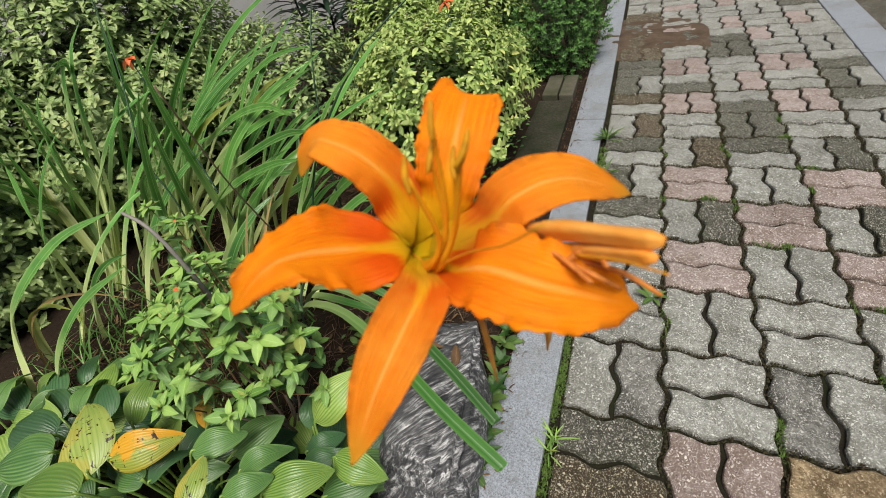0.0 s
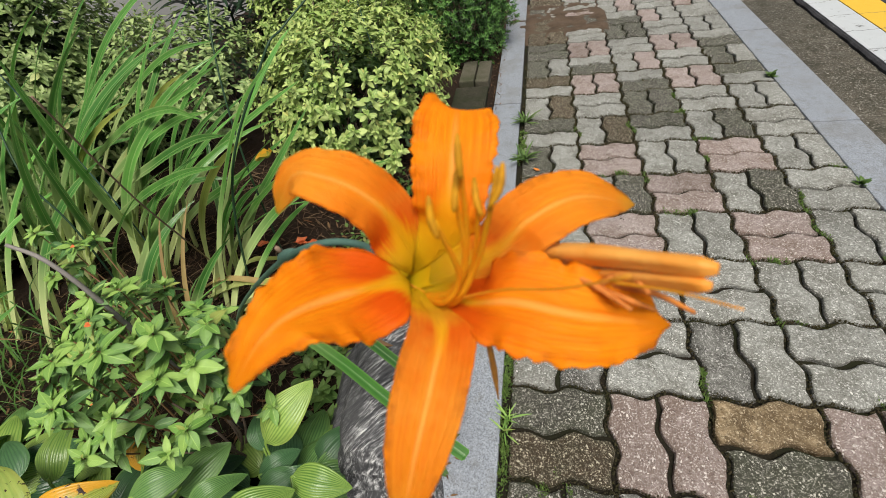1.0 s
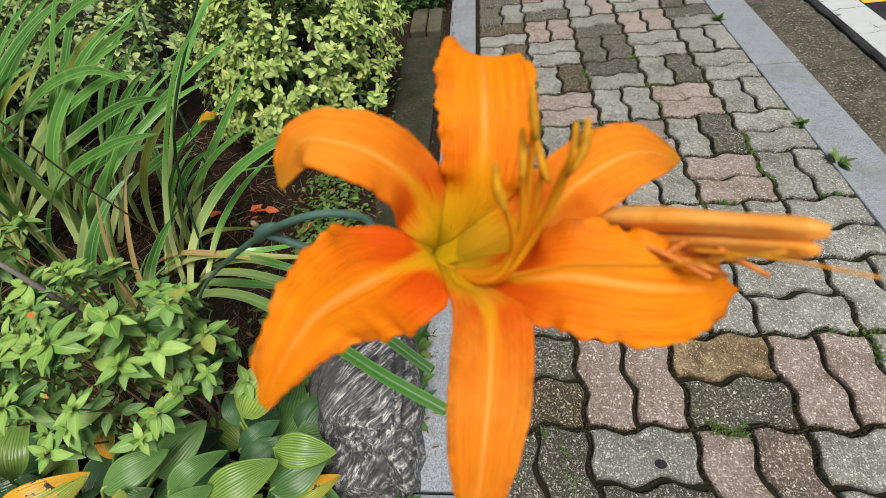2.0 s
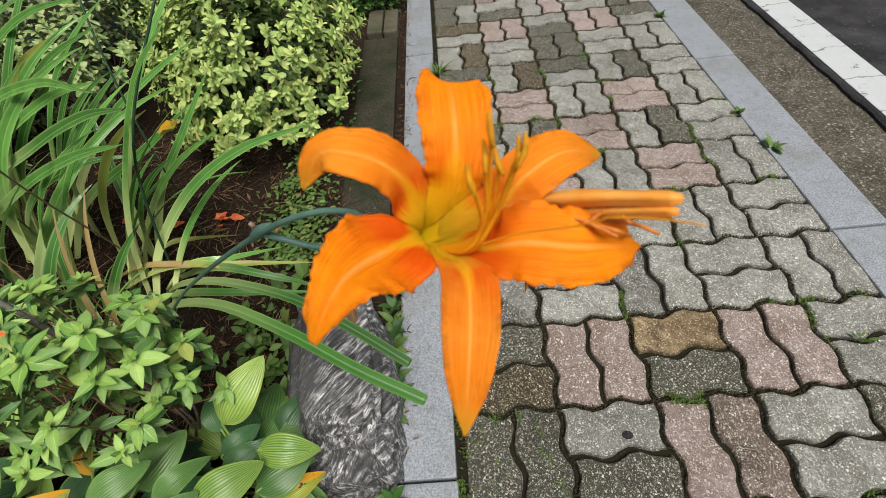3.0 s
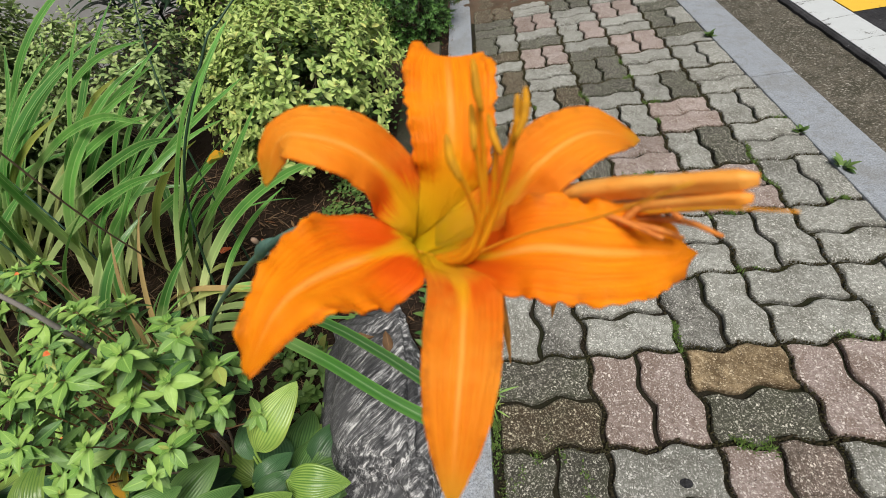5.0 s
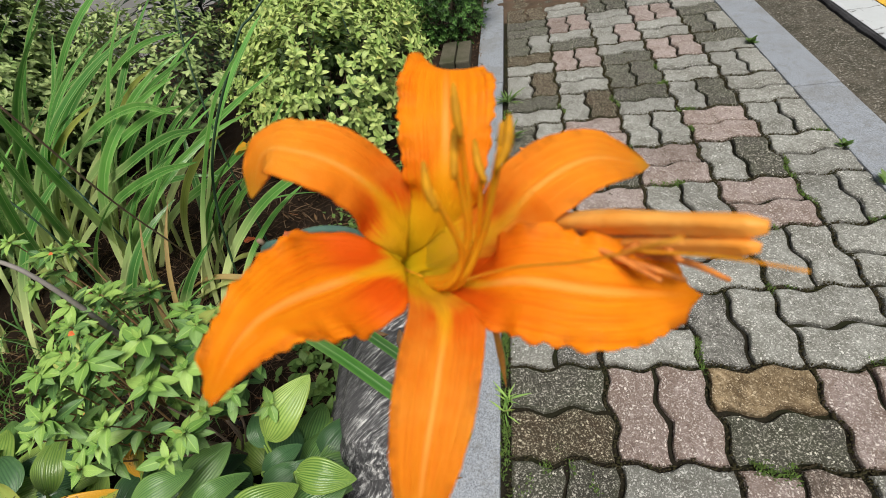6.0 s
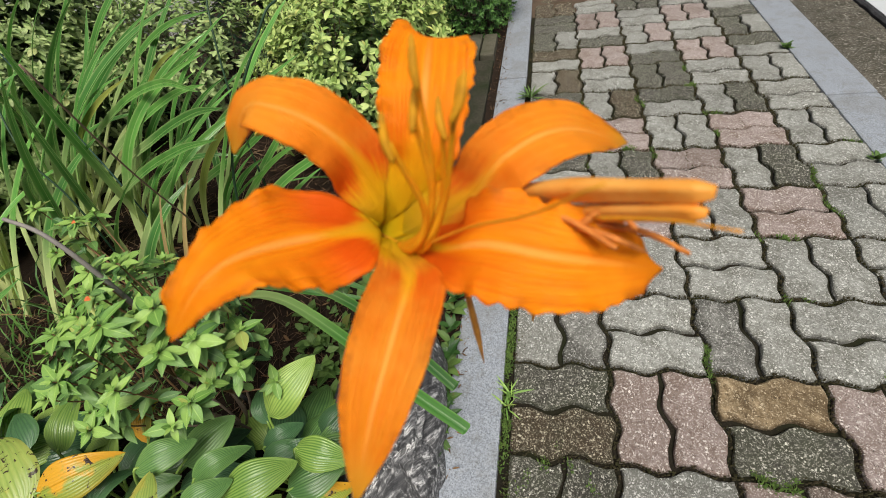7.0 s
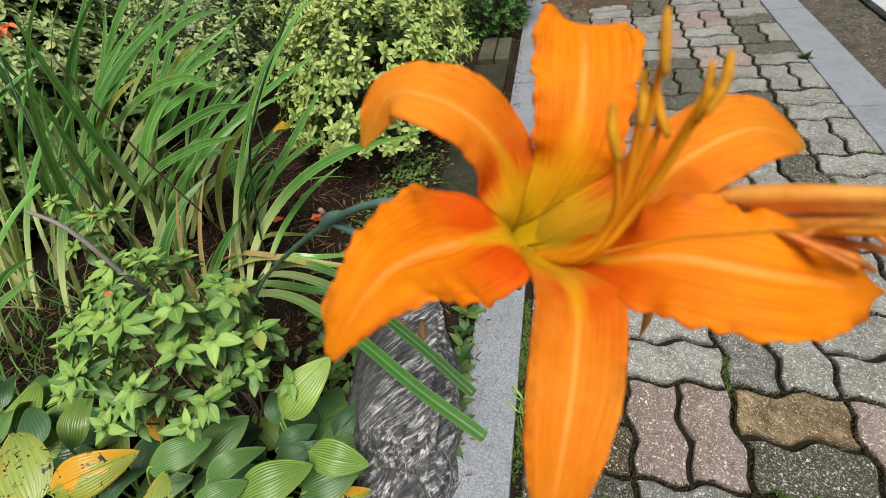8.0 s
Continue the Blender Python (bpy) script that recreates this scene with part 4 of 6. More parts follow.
def arch_line(base, azimuth, length, lift, droop, n=16, sway=0.0):
    """A blade that leaves its base steeply and bends over."""
    p, out = np.array(base, float), []
    for i in range(n):
        out.append(p.copy())
        t = i / (n - 1)
        el = radians(lift - (lift + droop) * t**1.5)
        az = azimuth + sway * t
        p = p + length / (n - 1) * np.array([math.cos(az) * math.cos(el), math.sin(az) * math.cos(el), math.sin(el)])
    return np.array(out)


def daylily_clump(x, y, count, seed, lean, spread, lo=0.50, hi=0.95, jitter=0.07, label="clump of arching green daylily strap leaves"):
    r = random.Random(seed)
    z = soil_z(x, y)
    t = thing("daylily_clump", (x, y, z), label, "plant", "daylily clumps")
    for n in range(count):
        az = r.gauss(lean, spread)
        b = (x + r.gauss(0, jitter), y + r.gauss(0, jitter * 0.7), z - 0.01)
        line = arch_line(b, az, 1.1 * r.uniform(lo, hi), r.uniform(58, 80), r.uniform(-44, -4) if r.random() < 0.85 else r.uniform(10, 35), 22, r.uniform(-0.2, 0.2))
        mat = M_BLADE_OLD if r.random() < 0.05 else (M_BLADE_DRY if r.random() < 0.03 else M_BLADE)
        part("leaf", blade_mesh(line, r.uniform(0.023, 0.033) * (0.45 if mat is M_BLADE_DRY else 1.0), r.uniform(-1.4, 0.3), r.uniform(0.3, 0.75)), mat, t)
    return t


def own_blade(t, pts, width, mat=None, roll=-1.05, fold=0.42, cut=False):
    part("leaf", blade_mesh(spline(pts, 24), width, roll, fold, cut=cut), mat or M_BLADE, t)


c1 = daylily_clump(-1.16, 0.24, 8, 11, radians(25), 0.5, 0.35, 0.6)
own_blade(c1, [(-1.105, 0.152, 0.06), (-1.031, 0.192, 0.294), (-0.919, 0.21, 0.492), (-0.755, 0.184, 0.696), (-0.587, 0.111, 0.827)], 0.029, roll=-0.95)
own_blade(c1, [(-1.086, 0.137, 0.06), (-0.994, 0.186, 0.234), (-0.835, 0.221, 0.395), (-0.653, 0.21, 0.509), (-0.455, 0.156, 0.590)], 0.029)
own_blade(c1, [(-1.166, 0.169, 0.07), (-1.108, 0.214, 0.199), (-1.005, 0.287, 0.398), (-0.911, 0.363, 0.568), (-0.847, 0.434, 0.661), (-0.80, 0.497, 0.718), (-0.775, 0.54, 0.745)], 0.031, roll=-0.15)
own_blade(c1, [(-1.127, 0.25, 0.06), (-1.048, 0.379, 0.262), (-0.942, 0.477, 0.392), (-0.829, 0.568, 0.518)], 0.024)
own_blade(c1, [(-1.207, 0.322, 0.06), (-1.086, 0.362, 0.23), (-0.945, 0.384, 0.36), (-0.769, 0.37, 0.464)], 0.022)
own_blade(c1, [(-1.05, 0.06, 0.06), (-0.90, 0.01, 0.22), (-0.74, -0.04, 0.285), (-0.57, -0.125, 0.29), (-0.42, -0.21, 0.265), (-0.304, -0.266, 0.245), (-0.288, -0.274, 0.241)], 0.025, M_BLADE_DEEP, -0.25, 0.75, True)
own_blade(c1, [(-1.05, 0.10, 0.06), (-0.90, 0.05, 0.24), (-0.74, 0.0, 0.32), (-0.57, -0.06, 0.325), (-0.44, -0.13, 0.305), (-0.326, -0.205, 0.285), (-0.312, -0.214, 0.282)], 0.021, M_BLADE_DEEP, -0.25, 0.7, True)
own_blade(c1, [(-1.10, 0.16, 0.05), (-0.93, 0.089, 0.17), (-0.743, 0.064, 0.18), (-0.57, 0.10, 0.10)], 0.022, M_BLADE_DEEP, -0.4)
own_blade(c1, [(-1.09, 0.17, 0.05), (-0.929, 0.153, 0.2), (-0.811, 0.169, 0.2), (-0.719, 0.27, 0.11)], 0.022, roll=-0.4)
own_blade(c1, [(-1.239, 0.186, 0.06), (-0.986, 0.155, 0.2), (-0.806, 0.148, 0.2), (-0.61, 0.198, 0.11)], 0.021, M_BLADE_OLD, -0.3)
own_blade(c1, [(-1.27, 0.235, 0.06), (-1.048, 0.171, 0.2), (-0.803, 0.137, 0.2), (-0.68, 0.146, 0.11)], 0.018, M_BLADE_DRY, -0.3)
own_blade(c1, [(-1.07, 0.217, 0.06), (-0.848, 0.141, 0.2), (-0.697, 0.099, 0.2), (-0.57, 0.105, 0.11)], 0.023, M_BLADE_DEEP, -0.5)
own_blade(c1, [(-1.16, 0.261, 0.06), (-1.014, 0.236, 0.2), (-0.938, 0.253, 0.2), (-0.875, 0.345, 0.10)], 0.018, M_BLADE_OLD, -0.3)
daylily_clump(-1.13, -0.03, 7, 19, radians(60), 1.2, 0.28, 0.5)
daylily_clump(-1.40, 0.12, 8, 17, radians(25), 0.4, 0.45, 0.85)
daylily_clump(-1.72, 0.06, 4, 18, radians(20), 0.45, 0.55, 0.95)
c2 = daylily_clump(-1.46, 0.33, 13, 12, radians(18), 0.35, 0.6, 0.95)
own_blade(c2, [(-1.475, 0.33, 0.06), (-1.332, 0.489, 0.271), (-1.206, 0.596, 0.393), (-1.065, 0.664, 0.469), (-0.91, 0.722, 0.537)], 0.026)
own_blade(c2, [(-1.427, 0.329, 0.06), (-1.29, 0.39, 0.249), (-1.028, 0.411, 0.395), (-0.83, 0.412, 0.515)], 0.029)
c3 = daylily_clump(-1.80, 0.30, 11, 13, radians(8), 0.3, 0.7, 1.1)
own_blade(c3, [(-1.80, 0.302, 0.06), (-1.411, 0.309, 0.39), (-1.118, 0.254, 0.545), (-0.888, 0.172, 0.649), (-0.722, 0.081, 0.707)], 0.028)
own_blade(c3, [(-1.77, 0.246, 0.06), (-1.466, 0.247, 0.306), (-1.178, 0.207, 0.474), (-0.933, 0.132, 0.59), (-0.72, 0.026, 0.677)], 0.028)
own_blade(c3, [(-1.95, 0.42, 0.06), (-1.659, 0.434, 0.369), (-1.289, 0.367, 0.579), (-0.999, 0.254, 0.685), (-0.761, 0.091, 0.735)], 0.028)
own_blade(c3, [(-1.80, 0.265, 0.06), (-1.494, 0.321, 0.37), (-1.239, 0.315, 0.536), (-1.009, 0.269, 0.645), (-0.838, 0.202, 0.699)], 0.028)
c4 = daylily_clump(-1.98, 0.56, 9, 14, radians(8), 0.35, 0.7, 1.05)
own_blade(c4, [(-2.0, 0.60, 0.06), (-1.772, 0.651, 0.336), (-1.549, 0.648, 0.52), (-1.331, 0.611, 0.644), (-1.147, 0.553, 0.715), (-0.94, 0.45, 0.761)], 0.028)
own_blade(c4, [(-1.9, 0.513, 0.06), (-1.545, 0.538, 0.396), (-1.33, 0.515, 0.547), (-1.205, 0.488, 0.632), (-1.05, 0.435, 0.699)], 0.027, M_BLADE_OLD)
own_blade(c4, [(-2.0, 0.565, 0.06), (-1.639, 0.568, 0.35), (-1.356, 0.524, 0.505), (-1.12, 0.459, 0.639), (-0.875, 0.346, 0.741)], 0.029)
own_blade(c4, [(-2.1, 0.433, 0.06), (-1.943, 0.65, 0.35), (-1.833, 0.777, 0.507), (-1.772, 0.911, 0.693)], 0.028)
own_blade(c4, [(-2.1, 0.80, 0.06), (-1.903, 0.957, 0.388), (-1.711, 1.026, 0.70)], 0.028)
c6 = daylily_clump(-2.16, 0.22, 9, 16, radians(-10), 0.6, 0.6, 1.0)
own_blade(c6, [(-2.18, 0.217, 0.06), (-2.054, 0.22, 0.329), (-1.726, 0.137, 0.695), (-1.471, 0.014, 0.867)], 0.029)
own_blade(c6, [(-2.11, 0.229, 0.06), (-1.892, 0.237, 0.415), (-1.725, 0.202, 0.608), (-1.456, 0.126, 0.82)], 0.029)
own_blade(c6, [(-2.2, 0.30, 0.06), (-2.075, 0.355, 0.435), (-1.829, 0.341, 0.715), (-1.719, 0.305, 0.822), (-1.569, 0.114, 0.794)], 0.029)
c5 = daylily_clump(-1.75, -0.20, 5, 15, radians(60), 0.9, 0.4, 0.75)
own_blade(c5, [(-1.66, -0.41, 0.06), (-1.606, -0.319, 0.316), (-1.477, -0.279, 0.456), (-1.275, -0.2, 0.594), (-1.046, -0.164, 0.673)], 0.031)
own_blade(c5, [(-1.58, -0.395, 0.06), (-1.443, -0.333, 0.283), (-1.249, -0.268, 0.461), (-1.014, -0.227, 0.59)], 0.028)
c9 = daylily_clump(-1.85, 0.06, 2, 27, radians(150), 0.5, 0.4, 0.7)
own_blade(c9, [(-1.862, 0.028, 0.06), (-1.792, 0.188, 0.429), (-1.77, 0.218, 0.608), (-1.749, 0.275, 0.75), (-1.737, 0.308, 0.819), (-1.748, 0.279, 0.82), (-1.771, 0.218, 0.767)], 0.025, roll=-0.3)
own_blade(c9, [(-1.859, 0.035, 0.06), (-1.804, 0.186, 0.357), (-1.778, 0.254, 0.566), (-1.761, 0.302, 0.72), (-1.74, 0.358, 0.838), (-1.718, 0.417, 0.899)], 0.03, roll=-0.3)
own_blade(c9, [(-1.852, 0.054, 0.06), (-1.811, 0.108, 0.342), (-1.783, 0.127, 0.559), (-1.767, 0.169, 0.71), (-1.755, 0.202, 0.773)], 0.026, roll=-0.3)
own_blade(c9, [(-1.85, 0.06, 0.06), (-1.818, 0.191, 0.438), (-1.833, 0.192, 0.622), (-1.84, 0.174, 0.814)], 0.024, roll=-0.8)
own_blade(c9, [(-1.891, -0.05, 0.06), (-1.841, -0.037, 0.285), (-1.793, -0.028, 0.476), (-1.767, 0.009, 0.634), (-1.756, 0.004, 0.701)], 0.027, roll=-0.8)
own_blade(c9, [(-1.873, -0.002, 0.06), (-1.773, 0.118, 0.386), (-1.693, 0.184, 0.526), (-1.645, 0.281, 0.632), (-1.604, 0.356, 0.671), (-1.566, 0.424, 0.687)], 0.028, roll=-0.3)
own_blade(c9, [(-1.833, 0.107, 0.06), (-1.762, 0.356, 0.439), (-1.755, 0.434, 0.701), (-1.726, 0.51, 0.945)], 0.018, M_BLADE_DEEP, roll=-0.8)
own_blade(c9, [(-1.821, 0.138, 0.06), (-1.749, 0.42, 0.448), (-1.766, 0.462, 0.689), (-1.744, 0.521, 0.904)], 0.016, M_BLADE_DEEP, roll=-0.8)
own_blade(c9, [(-1.866, 0.016, 0.06), (-1.818, 0.219, 0.406), (-1.784, 0.384, 0.624), (-1.748, 0.48, 0.72)], 0.022, roll=-0.3)


# ---------- shrubs ----------
def shoots_on(center, radii, count, r, low=-0.1, rise=0.55):
    """Points and outward directions over the upper shell of an uneven crown."""
    out = []
    while len(out) < count:
        d = np.array([r.gauss(0, 1), r.gauss(0, 1), r.gauss(0, 1)])
        d = d / np.linalg.norm(d)
        if d[2] < low:
            continue
        k = 1 + 0.16 * noise.noise(Vector(d * 2.3) + Vector(center)) + 0.10 * noise.noise(Vector(d * 6.0))
        k *= 1 - 0.28 * r.random() ** 2.2
        out.append((np.array(center) + d * np.array(radii) * k, unit(d * np.array([1, 1, 1]) + np.array([0, 0, rise]))))
    return out


def shoot_leaves(tip, axis, r, nodes, per, length, size, open_deg, bud=0.45, loose=14):
    """Leaves in whorls down one shoot: small and upright at the tip, larger and flatter below."""
    a = unit(axis)
    s = unit(np.cross(a, (0.3, 0.5, 0.81)))
    b = np.cross(a, s)
    pos, dirs, ups, sc = [], [], [], []
    turn = r.uniform(0, 6.28)
    for k in range(nodes):
        f = k / max(nodes - 1, 1)
        p = tip - a * length * f
        for q in range(per):
            ang = turn + k * 1.3 + q * 2 * math.pi / per + r.uniform(-0.022, 0.022) * loose
            out = math.cos(ang) * s + math.sin(ang) * b
            op = radians(open_deg * (bud + (1 - bud) * f**0.6) + r.uniform(-loose, loose))
            d = a * math.cos(op) + out * math.sin(op)
            pos.append(p)
            dirs.append(d)
            ups.append(a * math.sin(op) - out * math.cos(op))
            sc.append(size * (bud + (1.05 - bud) * f**0.7) * r.uniform(0.75, 1.2))
    return pos, dirs, ups, sc


def shrub(name, base, center, radii, count, seed, young, old, size, label, nodes=4, per=3, length=0.05, open_deg=72, singles=300, toward=(-0.2, -0.5, 1.0), width=0.42, inner=0.35, peak=0.45, group="", low=-0.1, twig=0.0022, bud=0.45, rise=0.55, loose=14, power=0.85):
    r = random.Random(seed)
    t = thing(name, base, label, "shrub", group)
    fresh, aged_shaded, twigs = ([], [], [], []), ([], [], [], []), []
    shell = shoots_on(center, radii, count, r, low, rise)
    for tip, d in shell:
        got = shoot_leaves(tip, d, r, nodes, per, length, size, open_deg, bud, loose)
        for k in range(4):
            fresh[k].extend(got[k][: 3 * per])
            aged_shaded[k].extend(got[k][3 * per :])
    # older leaves inside the crown, their green darkened to paint the shade there
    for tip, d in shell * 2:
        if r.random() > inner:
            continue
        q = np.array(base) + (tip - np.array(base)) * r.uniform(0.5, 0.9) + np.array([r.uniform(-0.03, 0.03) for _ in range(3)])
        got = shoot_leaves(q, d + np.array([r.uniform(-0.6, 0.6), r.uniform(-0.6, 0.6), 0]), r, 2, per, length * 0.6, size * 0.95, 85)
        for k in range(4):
            aged_shaded[k].extend(got[k])
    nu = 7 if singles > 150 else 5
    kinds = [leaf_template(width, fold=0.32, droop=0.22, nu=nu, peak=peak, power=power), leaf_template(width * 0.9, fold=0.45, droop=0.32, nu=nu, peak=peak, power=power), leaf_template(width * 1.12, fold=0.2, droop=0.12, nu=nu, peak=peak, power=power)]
    for (pos, dirs, ups, sc), mat, share in ((fresh, young, 0.6), (aged_shaded, old, 0.4)):
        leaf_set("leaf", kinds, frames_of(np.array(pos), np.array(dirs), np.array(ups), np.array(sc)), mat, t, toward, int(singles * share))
    step = max(1, len(shell) // 32)
    for tip, d in shell[::step]:
        mid = np.array(base) + (tip - np.array(base)) * 0.5 + np.array([r.uniform(-0.05, 0.05), r.uniform(-0.05, 0.05), 0.02])
        b0 = np.array(base) + np.array([r.uniform(-0.06, 0.06), r.uniform(-0.06, 0.06), -0.01])
        twigs.append(tube(spline([b0, mid, tip - unit(d) * 0.02, tip], 9), np.linspace(twig, twig * 0.4, 9), 5))
    for v, f in twigs:
        part("branch", mesh_of("branch", v, f), M_TWIG, t)
    return t


def azalea_leaf(width, fold, droop, bend):
    """A pointed leaf with a sunk midrib and slightly wavy halves."""
    V, U = [], []
    for i in range(9):
        u = i / 8
        w = max(0.004, width / 2 * math.sin(math.pi * u**0.85) ** 0.85 * (1 - 0.25 * u * u))
        for j in range(5):
            s = j / 2 - 1
            V.append((u, s * w + bend * u * u, fold * abs(s) * w - droop * u**1.6 + 0.02 * math.sin(8 * u + 2 * s) * abs(s)))
            U.append((u, (s + 1) / 2))
    return np.array(V), grid_faces(9, 5), np.array(U)


def azalea(base, center, radii, tops, top, fall, seed, label, low=0, singles=300):
    """Thin red-brown branches that fork to rosettes: a bud of tiny leaves, a whorl below it and loose leaves down the shoot."""
    r = random.Random(seed)
    t = thing("azalea", base, label, "shrub")
    base = np.array(base)
    tips = []
    while len(tips) < tops + low:
        a, d = r.uniform(0, 6.283), math.sqrt(r.random())
        x, y = center[0] + radii[0] * d * math.cos(a), center[1] + radii[1] * d * math.sin(a)
        under = len(tips) >= tops
        z = top - fall * d * d * (1.3 if y < center[1] else 0.7) - 0.10 * r.random() ** 1.6
        if under:
            z -= r.uniform(0.08, 0.18)
        if all((q[0] - x) ** 2 + (q[1] - y) ** 2 > (0.024 if under else 0.036) ** 2 or abs(q[2] - z) > 0.07 for q in tips):
            tips.append((x, y, z))
    young, old = ([], [], [], []), ([], [], [], [])

    def leaf(into, p, axis, out, lift, size):
        e = radians(lift)
        d = out * math.cos(e) + axis * math.sin(e)
        for q, v in zip(into, (p, d, axis * math.cos(e) - out * math.sin(e), size)):
            q.append(v)

    forks = [base + np.array([math.cos(k * 0.9) * radii[0] * 0.45, math.sin(k * 0.9) * radii[1] * 0.45, 0.40 * (top - base[2]) + r.uniform(-0.04, 0.06)]) for k in range(7)]
    for n, f in enumerate(forks):
        part("branch", tube_mesh("branch", spline([base + np.array([0.01 * n - 0.03, 0.008 * (n % 3), -0.01]), 0.5 * (base + f) + np.array([0.02, 0.0, 0.03]), f], 9), np.linspace(0.0036, 0.0022, 9), 6), M_TWIG, t)
    for x, y, z in tips:
        tip = np.array([x, y, z])
        fork = min(forks, key=lambda f: (f[0] - x) ** 2 + (f[1] - y) ** 2)
        axis = unit(np.array([0.9 * (x - center[0]) / radii[0] * 0.5, 0.9 * (y - center[1]) / radii[1] * 0.5 - 0.12, 1.0]) + np.array([r.gauss(0, 0.12), r.gauss(0, 0.12), 0]))
        sx = unit(np.cross(axis, (0.3, 0.9, 0.2)))
        sy = np.cross(axis, sx)
        ring = lambda ang: sx * math.cos(ang) + sy * math.sin(ang)  # noqa: E731
        shoot = spline([fork, fork * 0.4 + tip * 0.6 - 0.02 * axis, tip - 0.03 * axis, tip], 12)
        part("branch", tube_mesh("branch", shoot, np.linspace(0.0019, 0.0009, 12), 5), M_SHOOT, t)
        grow, turn = r.uniform(0.8, 1.12), r.uniform(0, 6.28)
        for q in range(r.choice((4, 5, 6))):
            leaf(young, tip, axis, ring(turn + 1.3 * q), r.uniform(38, 70), r.uniform(0.009, 0.018) * grow)
        many = r.choice((4, 4, 5, 5))
        for q in range(many):
            leaf(young, tip - 0.006 * axis, axis, ring(turn + 0.4 + 6.283 * q / many + r.gauss(0, 0.2)), r.uniform(-16, 28), r.uniform(0.026, 0.045) * grow)
        run = np.linalg.norm(tip - fork)
        down, q = 0.024, 0
        while down < min(0.13, run * 0.8):
            at = shoot[int(round(11 * (1 - down / run)))]
            for k in range(r.choice((1, 1, 2))):
                leaf(old, at, axis, ring(turn + 2.2 * q + 3.1 * k + r.gauss(0, 0.3)), r.uniform(-22, 22), r.uniform(0.028, 0.043) * grow)
            down += r.uniform(0.014, 0.024)
            q += 1
    kinds = [azalea_leaf(0.50, 0.22, 0.18, 0.05), azalea_leaf(0.44, 0.34, 0.28, -0.06), azalea_leaf(0.54, 0.12, 0.10, 0.0), azalea_leaf(0.46, 0.30, 0.40, 0.08)]
    for (pos, dirs, ups, sc), mat, share in ((young, M_AZALEA, 0.62), (old, M_AZALEA_OLD, 0.38)):
        leaf_set("leaf", kinds, frames_of(np.array(pos), np.array(dirs), np.array(ups), np.array(sc)), mat, t, (-0.2, -0.5, 1.0), int(singles * share))
    for x, y, z in tips[3:20:12]:
        m = frames_of(np.array([[x + 0.012, y - 0.012, z + 0.004]]), np.array([[0.8, -0.3, 0.25]]), np.array([[0.0, -0.3, 1.0]]), [0.017])[0]
        red = mesh_of("leaf", *kinds[0])
        red.materials.append(M_RED)
        tagged(piece("leaf", red, t, Matrix(m.tolist())), "young leaf turned salmon red")
    return t


azalea((-0.83, -0.27, soil_z(-0.83, -0.27)), (-0.815, -0.275), (0.185, 0.14), 36, 0.635, 0.13, 21, "low azalea shrub with pointed light green leaves", 13)
azalea((-1.05, -0.17, soil_z(-1.05, -0.17)), (-1.02, -0.19), (0.13, 0.10), 15, 0.52, 0.16, 22, "small azalea shrub with sparse light green leaves", 5, 140)
azalea((-0.98, -0.10, soil_z(-0.98, -0.10)), (-1.16, -0.03), (0.09, 0.07), 6, 0.60, 0.10, 23, "thin azalea sprig with a few light green leaves", 2, 60)
HEDGE = dict(nodes=3, per=4, length=0.042, open_deg=82, width=0.48, peak=0.55, bud=0.5, loose=30, power=0.62)
shrub("hedge_shrub", (-1.00, 1.12, soil_z(-1.02, 1.1)), (-0.905, 1.14, 0.26), (0.40, 0.54, 0.40), 520, 23, M_BUSH, M_BUSH_OLD_SHADED, 0.036, "dense shrub with bright yellow-green leaves", singles=300, toward=(-0.6, 0.4, 0.7), inner=0.5, low=-0.15, **HEDGE)
shrub("hedge_shrub", (-1.62, 1.10, soil_z(-1.6, 1.1)), (-1.62, 1.10, 0.26), (0.42, 0.45, 0.46), 230, 24, M_DULL, M_DULL_OLD_SHADED, 0.033, "dense shrub with dull mid green leaves", singles=200, toward=(-1.2, 0.4, 0.7), inner=0.4, low=0.3, **HEDGE)
shrub("hedge_shrub", (-2.30, 0.85, soil_z(-2.3, 0.85)), (-2.25, 0.80, 0.36), (0.42, 0.74, 0.76), 1700, 25, M_DULL, M_DULL_OLD_SHADED, 0.040, "dense shrub with dull mid green leaves beside the wall", singles=100, toward=(-1.6, 0.4, 0.7), inner=1.0, low=-0.4, **HEDGE)
shrub("hedge_shrub", (-1.06, 2.0, soil_z(-1.06, 2.0)), (-1.06, 2.05, 0.24), (0.40, 0.45, 0.42), 640, 26, M_BUSH, M_BUSH_OLD_SHADED, 0.036, "shrub with bright yellow-green leaves at the back", singles=60, toward=(-0.6, 0.8, 0.7), inner=0.5, low=-0.4, **HEDGE)
shrub("hedge_shrub", (-2.36, 0.0, soil_z(-2.36, 0.0)), (-2.36, -0.05, 0.36), (0.38, 0.65, 0.80), 1400, 28, M_DULL, M_DULL_OLD_SHADED, 0.040, "dense shrub with dull mid green leaves against the wall", singles=60, toward=(-1.6, 0.0, 0.7), inner=1.0, low=-0.4, **HEDGE)
shrub("hedge_shrub", (-1.40, 1.72, soil_z(-1.4, 1.7)), (-1.38, 1.75, 0.30), (0.30, 0.34, 0.42), 520, 29, M_BUSH, M_BUSH_OLD_SHADED, 0.036, "shrub with bright yellow-green leaves before the wall", singles=40, toward=(-1.0, 0.8, 0.7), inner=0.5, low=-0.4, **HEDGE)
